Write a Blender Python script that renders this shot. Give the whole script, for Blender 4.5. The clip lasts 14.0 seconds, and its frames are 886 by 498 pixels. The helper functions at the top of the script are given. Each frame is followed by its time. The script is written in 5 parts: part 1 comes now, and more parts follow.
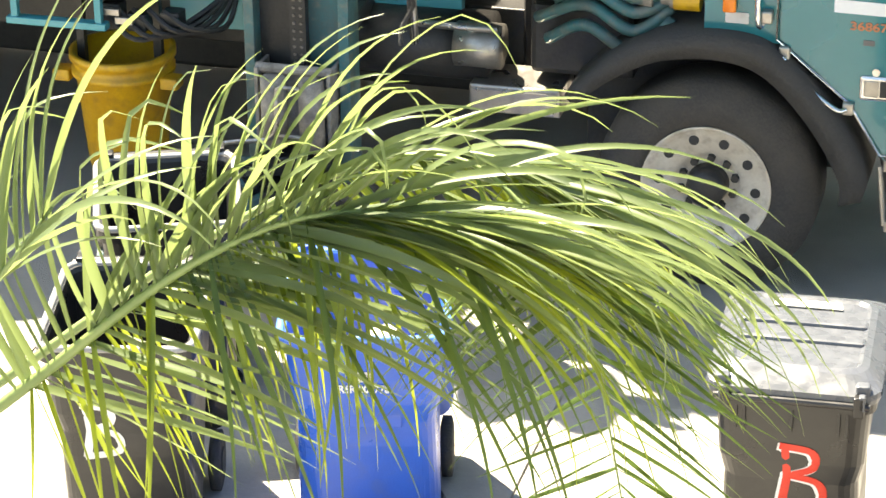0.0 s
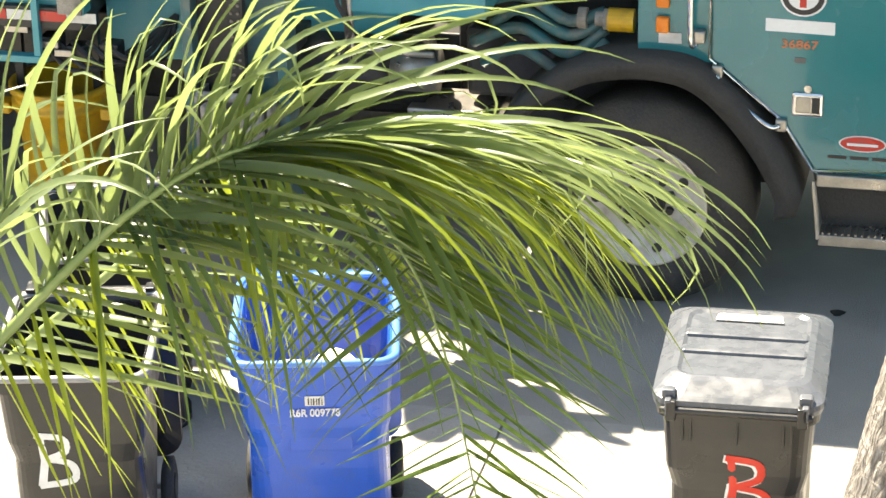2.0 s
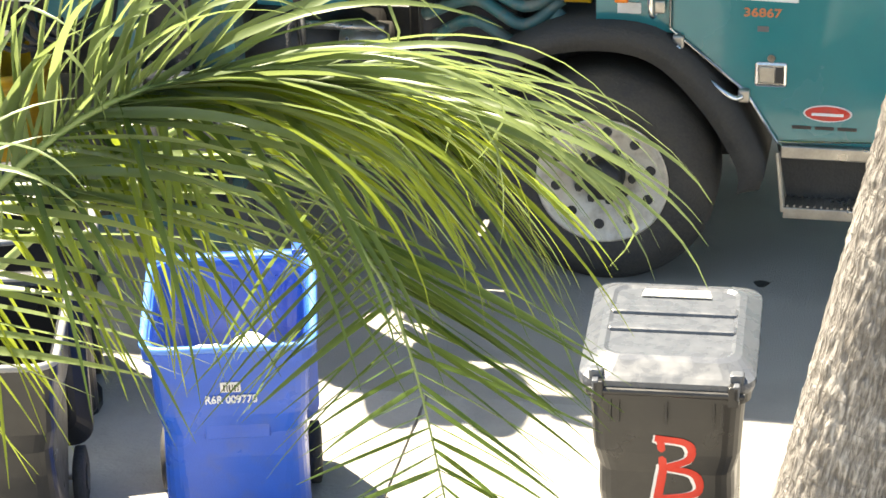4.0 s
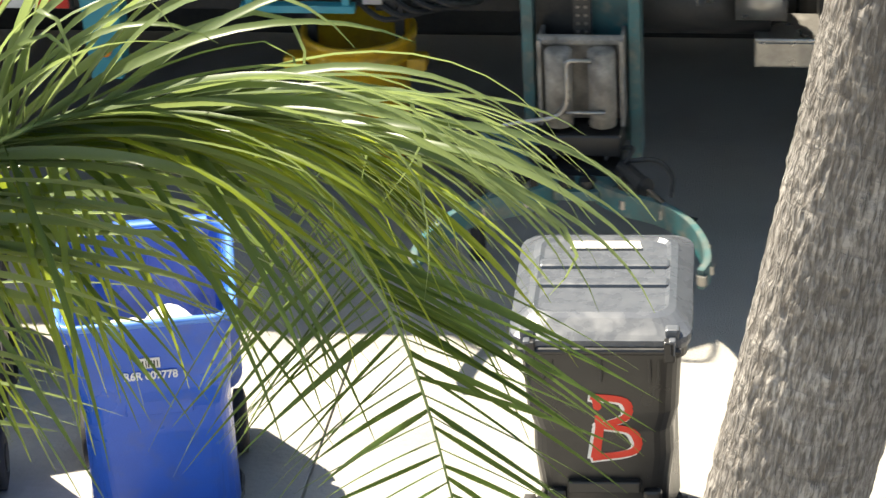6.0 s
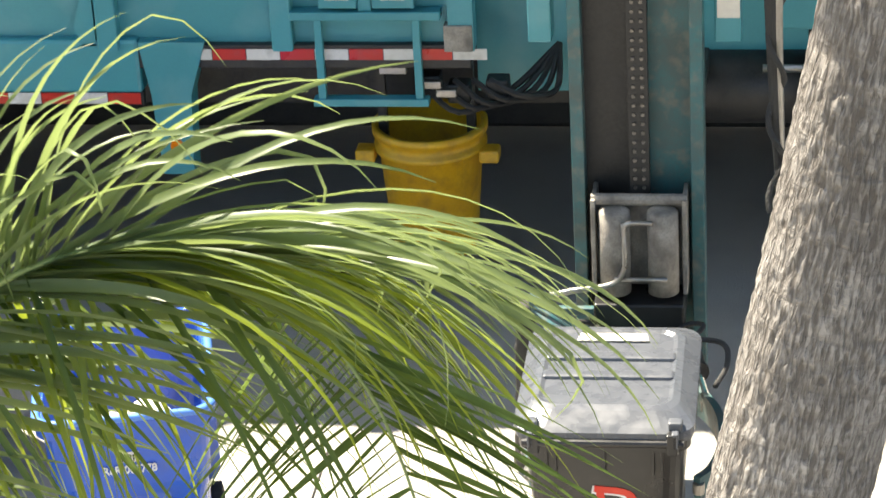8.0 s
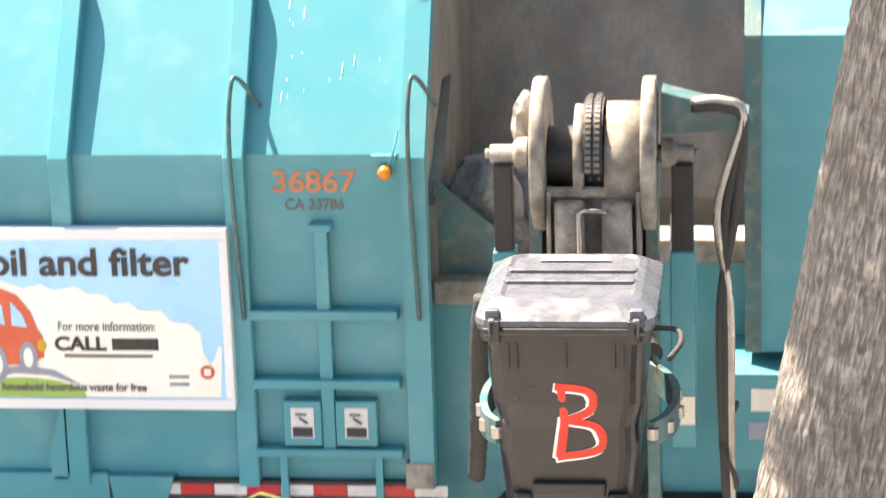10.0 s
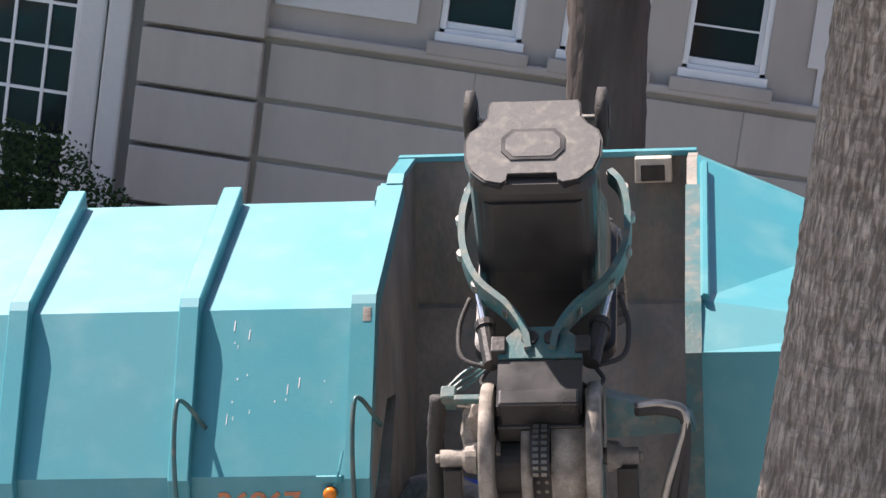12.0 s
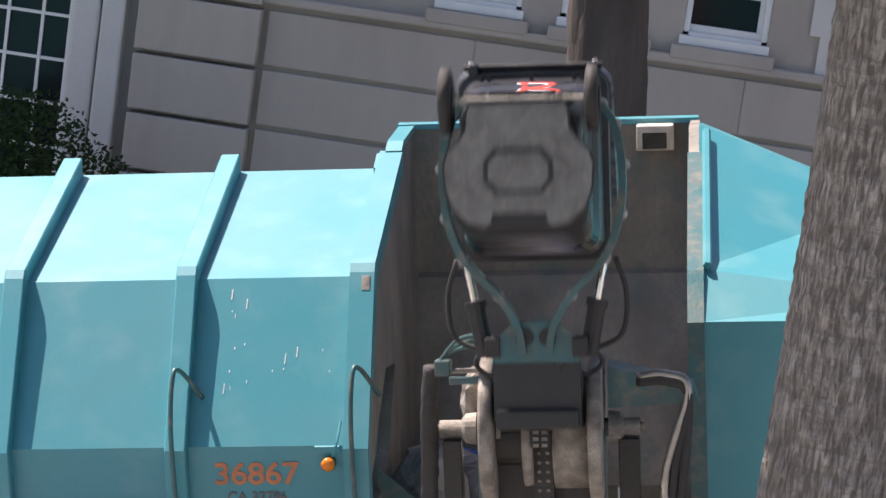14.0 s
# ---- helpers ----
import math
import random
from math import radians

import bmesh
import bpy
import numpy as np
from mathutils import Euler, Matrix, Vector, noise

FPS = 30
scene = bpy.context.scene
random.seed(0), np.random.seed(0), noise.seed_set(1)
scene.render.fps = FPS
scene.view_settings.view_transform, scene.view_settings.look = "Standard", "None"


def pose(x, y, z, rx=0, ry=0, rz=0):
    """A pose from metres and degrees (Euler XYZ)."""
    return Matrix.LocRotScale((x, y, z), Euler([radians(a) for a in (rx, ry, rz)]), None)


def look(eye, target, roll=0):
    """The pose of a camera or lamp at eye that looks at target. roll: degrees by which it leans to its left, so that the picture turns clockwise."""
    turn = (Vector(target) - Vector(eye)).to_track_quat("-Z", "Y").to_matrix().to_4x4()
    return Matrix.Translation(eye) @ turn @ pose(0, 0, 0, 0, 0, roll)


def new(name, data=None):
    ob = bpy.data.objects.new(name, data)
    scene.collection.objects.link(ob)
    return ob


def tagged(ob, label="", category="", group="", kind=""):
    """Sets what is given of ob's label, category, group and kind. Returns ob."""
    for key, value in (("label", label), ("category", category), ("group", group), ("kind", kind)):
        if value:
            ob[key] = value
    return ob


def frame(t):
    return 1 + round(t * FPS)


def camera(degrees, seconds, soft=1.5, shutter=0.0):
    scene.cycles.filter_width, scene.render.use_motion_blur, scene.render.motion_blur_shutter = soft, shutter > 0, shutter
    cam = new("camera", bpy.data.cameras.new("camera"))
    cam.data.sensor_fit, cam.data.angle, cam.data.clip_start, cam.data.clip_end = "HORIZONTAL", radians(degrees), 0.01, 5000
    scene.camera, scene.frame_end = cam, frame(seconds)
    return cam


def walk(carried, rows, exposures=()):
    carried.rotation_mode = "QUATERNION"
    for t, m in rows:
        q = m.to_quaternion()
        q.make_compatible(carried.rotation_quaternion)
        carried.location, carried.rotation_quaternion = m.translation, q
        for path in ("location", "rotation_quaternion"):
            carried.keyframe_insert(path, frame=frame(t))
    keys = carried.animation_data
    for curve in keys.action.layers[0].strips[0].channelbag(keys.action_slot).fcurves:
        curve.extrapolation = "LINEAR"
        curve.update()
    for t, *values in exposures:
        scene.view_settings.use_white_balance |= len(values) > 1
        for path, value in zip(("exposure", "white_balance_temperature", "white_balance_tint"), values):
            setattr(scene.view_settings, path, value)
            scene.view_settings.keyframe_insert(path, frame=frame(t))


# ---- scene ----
# The street climbs to the right; S lays street coordinates (x along it, y across, z off it) into the level world.
GRADE = 10.0
S = pose(0, 0, 0, 0, -GRADE, 0)


def aim(x, y, z, yaw, pitch, roll):
    a, b = radians(yaw), radians(pitch)
    ahead = Vector((math.sin(a) * math.cos(b), math.cos(a) * math.cos(b), math.sin(b)))
    return S @ look(Vector((x, y, z)), Vector((x, y, z)) + ahead, roll)


cam = camera(18.44, 14.0, 1.5, 0.35)
PATH = [
    (0.0, 0.274, -0.618, 5.553, -15.667, -24.863, -0.721),
    (0.5, 0.261, -0.744, 5.578, -15.061, -24.656, -1.556),
    (1.0, 0.277, -0.647, 5.599, -14.699, -24.859, -1.029),
    (1.5, 0.233, -0.675, 5.620, -14.205, -24.836, -1.345),
    (2.0, 0.218, -0.775, 5.637, -13.843, -24.500, -1.271),
    (2.5, 0.169, -0.714, 5.645, -13.305, -24.579, -1.419),
    (3.0, 0.114, -0.654, 5.623, -12.659, -24.687, -1.172),
    (3.5, 0.106, -0.517, 5.574, -12.200, -25.026, -1.170),
    (4.0, 0.098, -0.491, 5.550, -11.639, -25.260, -1.344),
    (4.2, 0.095, -0.524, 5.549, -11.397, -25.463, -1.432),
    (6.3, 0.011, -0.090, 5.586, -9.590, -27.394, -3.373),
    (6.5, 0.005, -0.094, 5.585, -9.447, -27.151, -3.527),
    (7.0, -0.013, -0.046, 5.626, -9.232, -27.028, -3.721),
    (7.2, 0.000, -0.000, 5.624, -9.333, -26.899, -3.796),
    (9.3, -0.032, -0.569, 5.617, -7.590, -19.83, -2.212),
    (9.5, -0.032, -0.587, 5.617, -7.501, -18.56, -2.203),
    (10.0, -0.023, -0.613, 5.625, -7.230, -15.66, -1.882),
    (10.5, -0.012, -0.651, 5.632, -6.856, -12.90, -1.890),
    (11.0, -0.006, -0.614, 5.633, -6.451, -10.42, -2.011),
    (11.5, 0.022, -0.628, 5.645, -6.164, -9.06, -2.231),
    (12.0, 0.024, -0.667, 5.650, -5.991, -9.05, -2.266),
    (12.5, 0.020, -0.697, 5.644, -5.946, -9.24, -2.334),
    (13.0, 0.019, -0.718, 5.642, -5.938, -9.44, -2.375),
    (13.5, 0.021, -0.719, 5.647, -5.951, -9.66, -2.300),
    (14.0, 0.008, -0.543, 5.626, -5.994, -9.70, -2.182),
]
EXPOSURES = [(0, 2.45, 7700, 8), (1.0, 2.2, 7700, 8), (3, 2.2, 7600, 8), (4.2, 2.2, 7600, 8), (6.5, 1.5, 7100, 8), (7.2, 1.7, 7100, 8), (9.3, 2.15, 7500, 14), (10.0, 2.4, 7600, 18), (10.6, 2.4, 7600, 22), (11.1, 1.85, 7100, 22), (11.3, 1.42, 6750, 23), (14, 1.12, 6750, 23)]
walk(cam, [(t, aim(*r)) for t, *r in PATH], EXPOSURES)

# world and sun
SUN = S.to_3x3() @ Vector((-0.41, 0.33, 0.90)).normalized()
world = bpy.data.worlds.new("sky")
scene.world = world
world.use_nodes = True
nt = world.node_tree
sky = nt.nodes.new("ShaderNodeTexSky")
sky.sky_type, sky.sun_disc = "NISHITA", False
sky.sun_elevation, sky.sun_rotation = math.asin(SUN.z), math.atan2(SUN.x, SUN.y)
nt.links.new(sky.outputs[0], nt.nodes["Background"].inputs[0])
nt.nodes["Background"].inputs[1].default_value = 0.085
sun = new("sun", bpy.data.lights.new("sun", "SUN"))
sun.data.energy, sun.data.angle, sun.data.color = 5.0, radians(0.53), (1.0, 0.95, 0.86)
sun.matrix_basis = look(SUN * 30, (0, 0, 0))


# materials
def mat(name, col, col2=None, rough=0.5, metal=0.0, scale=6.0, fine=60.0, amount=0.5, bump=0.15, rnd=0.0, dirt=None, dirt_amount=0.4,
        stretch=(1, 1, 1), coat=0.0, spec=0.5, coat_rough=0.05):
    """Two scales of noise between two colours, dirt patches, bump and a tint by piece."""
    m = bpy.data.materials.new(name)
    m.use_nodes = True
    n, l = m.node_tree.nodes, m.node_tree.links
    b = n["Principled BSDF"]
    tc = n.new("ShaderNodeTexCoord")
    mp = n.new("ShaderNodeMapping")
    mp.inputs["Scale"].default_value = stretch
    l.new(tc.outputs["Object"], mp.inputs[0])

    def noise_at(sc, detail=4.0):
        t = n.new("ShaderNodeTexNoise")
        t.inputs["Scale"].default_value, t.inputs["Detail"].default_value = sc, detail
        l.new(mp.outputs[0], t.inputs["Vector"])
        return t.outputs[0]

    def ramp(src, lo, hi):
        r = n.new("ShaderNodeMapRange")
        r.inputs[1].default_value, r.inputs[2].default_value = lo, hi
        l.new(src, r.inputs[0])
        return r.outputs[0]

    def mix(fac, a, c):
        x = n.new("ShaderNodeMix")
        x.data_type = "RGBA"
        if isinstance(fac, float):
            x.inputs[0].default_value = fac
        else:
            l.new(fac, x.inputs[0])
        for k, v in ((6, a), (7, c)):
            if isinstance(v, tuple):
                x.inputs[k].default_value = (*v, 1)
            else:
                l.new(v, x.inputs[k])
        return x.outputs[2]

    def times(src, k):
        q = n.new("ShaderNodeMath")
        q.operation = "MULTIPLY"
        l.new(src, q.inputs[0])
        q.inputs[1].default_value = k
        return q.outputs[0]

    big, small = noise_at(scale), noise_at(fine, 6.0)
    col2 = col2 or tuple(c * 0.72 for c in col)
    c = mix(times(ramp(big, 0.35, 0.68), amount), col, col2)
    c = mix(times(ramp(small, 0.4, 0.7), amount * 0.5), c, col2)
    if dirt:
        c = mix(times(ramp(noise_at(scale * 2.3, 8.0), 0.5, 0.72), dirt_amount), c, dirt)
    if rnd:
        oi = n.new("ShaderNodeObjectInfo")
        hs = n.new("ShaderNodeHueSaturation")
        l.new(c, hs.inputs["Color"])
        l.new(ramp(oi.outputs["Random"], 0, 1), hs.inputs["Value"])
        n_r = hs.inputs["Value"].links[0].from_node
        n_r.inputs[3].default_value, n_r.inputs[4].default_value = 1 - rnd, 1 + rnd
        c = hs.outputs[0]
    l.new(c, b.inputs["Base Color"])
    b.inputs["Metallic"].default_value = metal
    b.inputs["Coat Weight"].default_value = coat
    b.inputs["Coat Roughness"].default_value = coat_rough
    b.inputs["Specular IOR Level"].default_value = spec
    rr = ramp(big, 0.3, 0.7)
    rn = rr.node
    rn.inputs[3].default_value, rn.inputs[4].default_value = max(0.03, rough - 0.12), min(1, rough + 0.12)
    l.new(rr, b.inputs["Roughness"])
    if bump:
        bp = n.new("ShaderNodeBump")
        bp.inputs["Strength"].default_value, bp.inputs["Distance"].default_value = bump, 0.02
        l.new(small, bp.inputs["Height"])
        l.new(bp.outputs[0], b.inputs["Normal"])
    return m


def leaf_mat(name, col, tip, rnd=0.35):
    m = bpy.data.materials.new(name)
    m.use_nodes = True
    n, l = m.node_tree.nodes, m.node_tree.links
    b, out = n["Principled BSDF"], n["Material Output"]
    tc, sep, oi = n.new("ShaderNodeTexCoord"), n.new("ShaderNodeSeparateXYZ"), n.new("ShaderNodeObjectInfo")
    l.new(tc.outputs["Object"], sep.inputs[0])
    r = n.new("ShaderNodeMapRange")
    r.inputs[1].default_value, r.inputs[2].default_value = 0.12, 0.6
    l.new(sep.outputs[0], r.inputs[0])
    ns = n.new("ShaderNodeTexNoise")
    ns.inputs["Scale"].default_value = 14
    l.new(tc.outputs["Object"], ns.inputs["Vector"])
    mul = n.new("ShaderNodeMath")
    mul.operation = "MULTIPLY"
    l.new(r.outputs[0], mul.inputs[0])
    l.new(ns.outputs[0], mul.inputs[1])
    add = n.new("ShaderNodeMath")
    add.operation = "MULTIPLY_ADD"
    l.new(oi.outputs["Random"], add.inputs[0])
    add.inputs[1].default_value = rnd
    l.new(mul.outputs[0], add.inputs[2])
    mx = n.new("ShaderNodeMix")
    mx.data_type = "RGBA"
    l.new(add.outputs[0], mx.inputs[0])
    mx.inputs[6].default_value, mx.inputs[7].default_value = (*col, 1), (*tip, 1)
    l.new(mx.outputs[2], b.inputs["Base Color"])
    b.inputs["Roughness"].default_value = 0.33
    tr, sh = n.new("ShaderNodeBsdfTranslucent"), n.new("ShaderNodeMixShader")
    tr.inputs[0].default_value = (*[min(1.0, c * 1.05) for c in tip], 1)
    sh.inputs[0].default_value = 0.55
    l.new(b.outputs[0], sh.inputs[1])
    l.new(tr.outputs[0], sh.inputs[2])
    l.new(sh.outputs[0], out.inputs[0])
    return m


def bark_mat(name, pale, dark):
    """Fibrous palm bark: short upright fibres, ring scars and small dark pits."""
    m = mat(name, pale, dark, 0.92, 0, 2.2, 60, 0.55, 0)
    n, l = m.node_tree.nodes, m.node_tree.links
    b = n["Principled BSDF"]
    tc = n.new("ShaderNodeTexCoord")

    def field(kind, scale, stretch, detail=5.0):
        mp = n.new("ShaderNodeMapping")
        mp.inputs["Scale"].default_value = stretch
        l.new(tc.outputs["Object"], mp.inputs[0])
        t = n.new(kind)
        t.inputs["Scale"].default_value = scale
        if kind == "ShaderNodeTexNoise":
            t.inputs["Detail"].default_value = detail
            t.inputs["Distortion"].default_value = 0.5
        l.new(mp.outputs[0], t.inputs["Vector"])
        return t.outputs[0]

    def span(src, lo, hi, a=0.0, z=1.0):
        r = n.new("ShaderNodeMapRange")
        for k, v in enumerate((lo, hi, a, z)):
            r.inputs[k + 1].default_value = v
        l.new(src, r.inputs[0])
        return r.outputs[0]

    def mul(a, c):
        q = n.new("ShaderNodeMath")
        q.operation = "MULTIPLY"
        l.new(a, q.inputs[0])
        l.new(c, q.inputs[1])
        return q.outputs[0]

    fibre = field("ShaderNodeTexNoise", 74, (1, 1, 0.17))
    scar = field("ShaderNodeTexNoise", 15, (0.35, 0.35, 1.6))
    pit = field("ShaderNodeTexVoronoi", 9, (1, 1, 0.75))
    height = mul(mul(span(fibre, 0.36, 0.60, 0.12, 1.0), span(scar, 0.36, 0.5, 0.6, 1.0)), span(pit, 0.07, 0.15, 0.1, 1.0))
    old = b.inputs["Base Color"].links[0].from_socket
    mx = n.new("ShaderNodeMix")
    mx.data_type = "RGBA"
    l.new(height, mx.inputs[0])
    mx.inputs[6].default_value = (*dark, 1)
    l.new(old, mx.inputs[7])
    l.new(mx.outputs[2], b.inputs["Base Color"])
    bp = n.new("ShaderNodeBump")
    bp.inputs["Strength"].default_value, bp.inputs["Distance"].default_value = 0.8, 0.02
    l.new(height, bp.inputs["Height"])
    l.new(bp.outputs[0], b.inputs["Normal"])
    return m


def glass_mat(name, col, rough=0.05):
    m = mat(name, col, rough=rough, bump=0, amount=0.2)
    m.node_tree.nodes["Principled BSDF"].inputs["Specular IOR Level"].default_value = 0.3
    return m


TEAL = mat("teal_paint", (0.026, 0.255, 0.295), (0.019, 0.20, 0.235), 0.5, 0, 1.6, 90, 0.6, 0.03, 0.04, (0.19, 0.36, 0.37), 0.28, coat=0.5, coat_rough=0.40)
TEAL_WORN = mat("worn_teal_paint", (0.022, 0.13, 0.14), (0.07, 0.09, 0.08), 0.45, 0, 7, 70, 0.8, 0.08, 0.05, (0.20, 0.17, 0.13), 0.6)
CAB_TEAL = mat("cab_teal_paint", (0.008, 0.17, 0.19), (0.01, 0.14, 0.16), 0.25, 0, 2, 90, 0.4, 0.02, 0, (0.05, 0.2, 0.22), 0.15, coat=0.5)
HOPPER = mat("scraped_hopper_steel", (0.30, 0.265, 0.22), (0.165, 0.15, 0.13), 0.62, 0.15, 3, 40, 0.9, 0.3, 0, (0.07, 0.15, 0.15), 0.5, (1, 1, 0.6))
DUSTY = mat("dust_caked_steel", (0.36, 0.325, 0.275), (0.14, 0.122, 0.105), 0.75, 0.1, 12, 110, 0.9, 0.16, 0.05)
DARKSTEEL = mat("greasy_dark_steel", (0.022, 0.022, 0.022), (0.052, 0.048, 0.044), 0.5, 0.3, 8, 60, 0.7, 0.12, 0.1)
STEEL = mat("bare_worn_steel", (0.42, 0.40, 0.37), (0.25, 0.23, 0.2), 0.35, 0.8, 10, 90, 0.6, 0.1)
CHAINSTEEL = mat("oily_chain_steel", (0.20, 0.185, 0.165), (0.10, 0.09, 0.08), 0.4, 0.6, 20, 90, 0.6, 0.05)
CHROME = mat("chrome", (0.75, 0.75, 0.74), (0.6, 0.6, 0.6), 0.12, 1.0, 10, 90, 0.3, 0.0)
RUBBER = mat("black_rubber", (0.022, 0.021, 0.02), (0.05, 0.047, 0.043), 0.75, 0, 8, 80, 0.7, 0.3)
TYRE = mat("dusty_tyre_rubber", (0.030, 0.028, 0.026), (0.075, 0.066, 0.055), 0.8, 0, 6, 80, 0.7, 0.3)
RIM = mat("white_painted_rim", (0.62, 0.57, 0.48), (0.45, 0.38, 0.29), 0.45, 0.1, 9, 80, 0.6, 0.1, 0, (0.25, 0.2, 0.15), 0.5)
BLACKPL = mat("weathered_black_plastic", (0.011, 0.011, 0.0115), (0.021, 0.021, 0.022), 0.36, 0, 5, 140, 0.7, 0.03, 0, (0.045, 0.042, 0.039), 0.2)
BASEPL = mat("dusty_black_plastic", (0.19, 0.187, 0.178), (0.10, 0.096, 0.088), 0.28, 0, 9, 120, 0.9, 0.03, 0, (0.30, 0.28, 0.235), 0.6)
LIDPL = mat("sun_bleached_lid_plastic", (0.078, 0.085, 0.099), (0.10, 0.108, 0.122), 0.30, 0, 14, 150, 0.5, 0.03, 0, (0.22, 0.225, 0.235), 0.14, (1, 1.2, 1))
BLUEPL = mat("blue_plastic", (0.014, 0.095, 0.52), (0.012, 0.07, 0.38), 0.34, 0, 5, 130, 0.5, 0.08, 0, (0.06, 0.10, 0.30), 0.5)
RIMBLUE = mat("pale_blue_rim", (0.10, 0.24, 0.62), (0.05, 0.16, 0.55), 0.35, 0, 6, 120, 0.6, 0.05)
RIMPALE = mat("pale_grey_rim", (0.30, 0.30, 0.30), (0.16, 0.16, 0.16), 0.35, 0, 7, 120, 0.7, 0.05)
YELLOW = mat("yellow_plastic", (0.62, 0.36, 0.012), (0.42, 0.22, 0.01), 0.45, 0, 6, 80, 0.6, 0.1, 0, (0.2, 0.12, 0.03), 0.5)
CONCRETE = mat("street_concrete", (0.36, 0.34, 0.305), (0.30, 0.285, 0.258), 0.85, 0, 1.1, 45, 0.7, 0.35, 0.08, (0.17, 0.165, 0.155), 0.45)
ASPHALT = mat("grey_street_surface", (0.34, 0.32, 0.285), (0.27, 0.255, 0.23), 0.88, 0, 0.9, 120, 0.7, 0.5, 0, (0.18, 0.172, 0.155), 0.4)
STAIN = mat("tar_stain", (0.02, 0.02, 0.02), rough=0.7)
BARK = bark_mat("palm_bark", (0.42, 0.39, 0.355), (0.09, 0.077, 0.065))
BARK_FAR = mat("grey_palm_bark", (0.075, 0.06, 0.052), (0.04, 0.032, 0.028), 0.9, 0, 5, 25, 0.8, 0.8, stretch=(1, 1, 0.25))
PLASTER = mat("facade_plaster", (0.40, 0.36, 0.325), (0.34, 0.305, 0.275), 0.9, 0, 0.8, 14, 0.6, 0.25, 0.05, (0.27, 0.245, 0.22), 0.45, (1, 1, 0.35))
PLASTER_PALE = mat("pale_facade_plaster", (0.54, 0.53, 0.52), (0.46, 0.45, 0.44), 0.9, 0, 1.2, 20, 0.5, 0.2)
WHITE = mat("white_paint", (0.72, 0.72, 0.72), (0.6, 0.6, 0.59), 0.5, 0, 3, 50, 0.4, 0.05)
GLASS = glass_mat("dark_window_glass", (0.012, 0.012, 0.014))
BOARD_BLUE = mat("sign_sky_blue", (0.30, 0.58, 0.80), (0.38, 0.66, 0.86), 0.3, 0, 2, 40, 0.5, 0.0)
BOARD_CREAM = mat("sign_cloud_cream", (0.78, 0.76, 0.66), (0.82, 0.82, 0.76), 0.3, 0, 3, 40, 0.5, 0.0)
INK = mat("dark_print", (0.02, 0.018, 0.02), rough=0.4, bump=0)
GREYINK = mat("grey_print", (0.12, 0.12, 0.12), rough=0.4, bump=0)
ORANGE = mat("orange_decal", (0.52, 0.17, 0.06), (0.32, 0.14, 0.08), 0.4, 0, 20, 100, 0.6, 0)
REDTAPE = mat("red_reflective_tape", (0.55, 0.03, 0.02), rough=0.3, bump=0, dirt=(0.2, 0.1, 0.08), dirt_amount=0.5)
WHITETAPE = mat("white_reflective_tape", (0.66, 0.64, 0.60), rough=0.3, bump=0, dirt=(0.3, 0.27, 0.22), dirt_amount=0.5)
REDSPRAY = mat("red_spray_paint", (0.62, 0.035, 0.015), (0.5, 0.02, 0.01), 0.5, 0, 12, 80, 0.5, 0.05)
WHITESPRAY = mat("white_spray_paint", (0.75, 0.75, 0.75), (0.5, 0.5, 0.5), 0.5, 0, 12, 80, 0.6, 0.05)
AMBER = mat("amber_lens", (0.8, 0.22, 0.01), (0.6, 0.12, 0.01), 0.15, 0, 30, 90, 0.4, 0)
CARRED = mat("sign_red_print", (0.62, 0.10, 0.04), rough=0.35, bump=0)
GREENINK = mat("sign_green_print", (0.30, 0.46, 0.09), rough=0.35, bump=0)
GREYBLUE = mat("sign_grey_print", (0.25, 0.27, 0.33), rough=0.35, bump=0)
PAPER = mat("crumpled_paper", (0.75, 0.70, 0.60), (0.6, 0.55, 0.48), 0.8, 0, 8, 50, 0.5, 0.3)
BAG = mat("rubbish_bags", (0.10, 0.10, 0.11), (0.35, 0.33, 0.32), 0.4, 0, 4, 30, 1.0, 0.5, 0.5)
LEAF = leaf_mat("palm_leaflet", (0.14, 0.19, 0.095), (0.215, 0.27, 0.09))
# leaflet copies with sun (yellow) and shade (dark) put into the colour
LEAF_SUN_YELLOW = leaf_mat("sunlit_palm_leaflet", (0.13, 0.19, 0.03), (0.26, 0.31, 0.03))
LEAF_SHADE_DARK = leaf_mat("shaded_palm_leaflet", (0.06, 0.11, 0.03), (0.12, 0.17, 0.035))
RACHIS = mat("palm_stem", (0.21, 0.27, 0.09), (0.13, 0.19, 0.06), 0.45, 0, 6, 60, 0.6, 0.1)
SHRUB = mat("shrub_leaves", (0.032, 0.055, 0.02), (0.018, 0.032, 0.012), 0.85, 0, 5, 60, 0.6, 0, spec=0.1)


# mesh helpers
def part(name, bm, material, parent=None, label="", off=(0, 0, 0), smooth=False):
    me = bpy.data.meshes.new(name)
    bmesh.ops.recalc_face_normals(bm, faces=bm.faces)
    bm.to_mesh(me)
    bm.free()
    if any(off):
        me.transform(Matrix.Translation(-Vector(off)))
    if smooth:
        me.shade_smooth()
    me.materials.append(material)
    ob = new(name, me)
    if parent:
        ob.parent = parent
    return tagged(ob, label)


def thing(name, m, label, category, group="", kind=""):
    ob = new(name)
    ob.matrix_basis = S @ m
    return tagged(ob, label, category, group, kind)


def solid(name, bm, material, m, label="", category="", group="", kind="", smooth=False):
    ob = part(name, bm, material, None, "", (0, 0, 0), smooth)
    ob.matrix_basis = m
    return tagged(ob, label, category, group, kind)


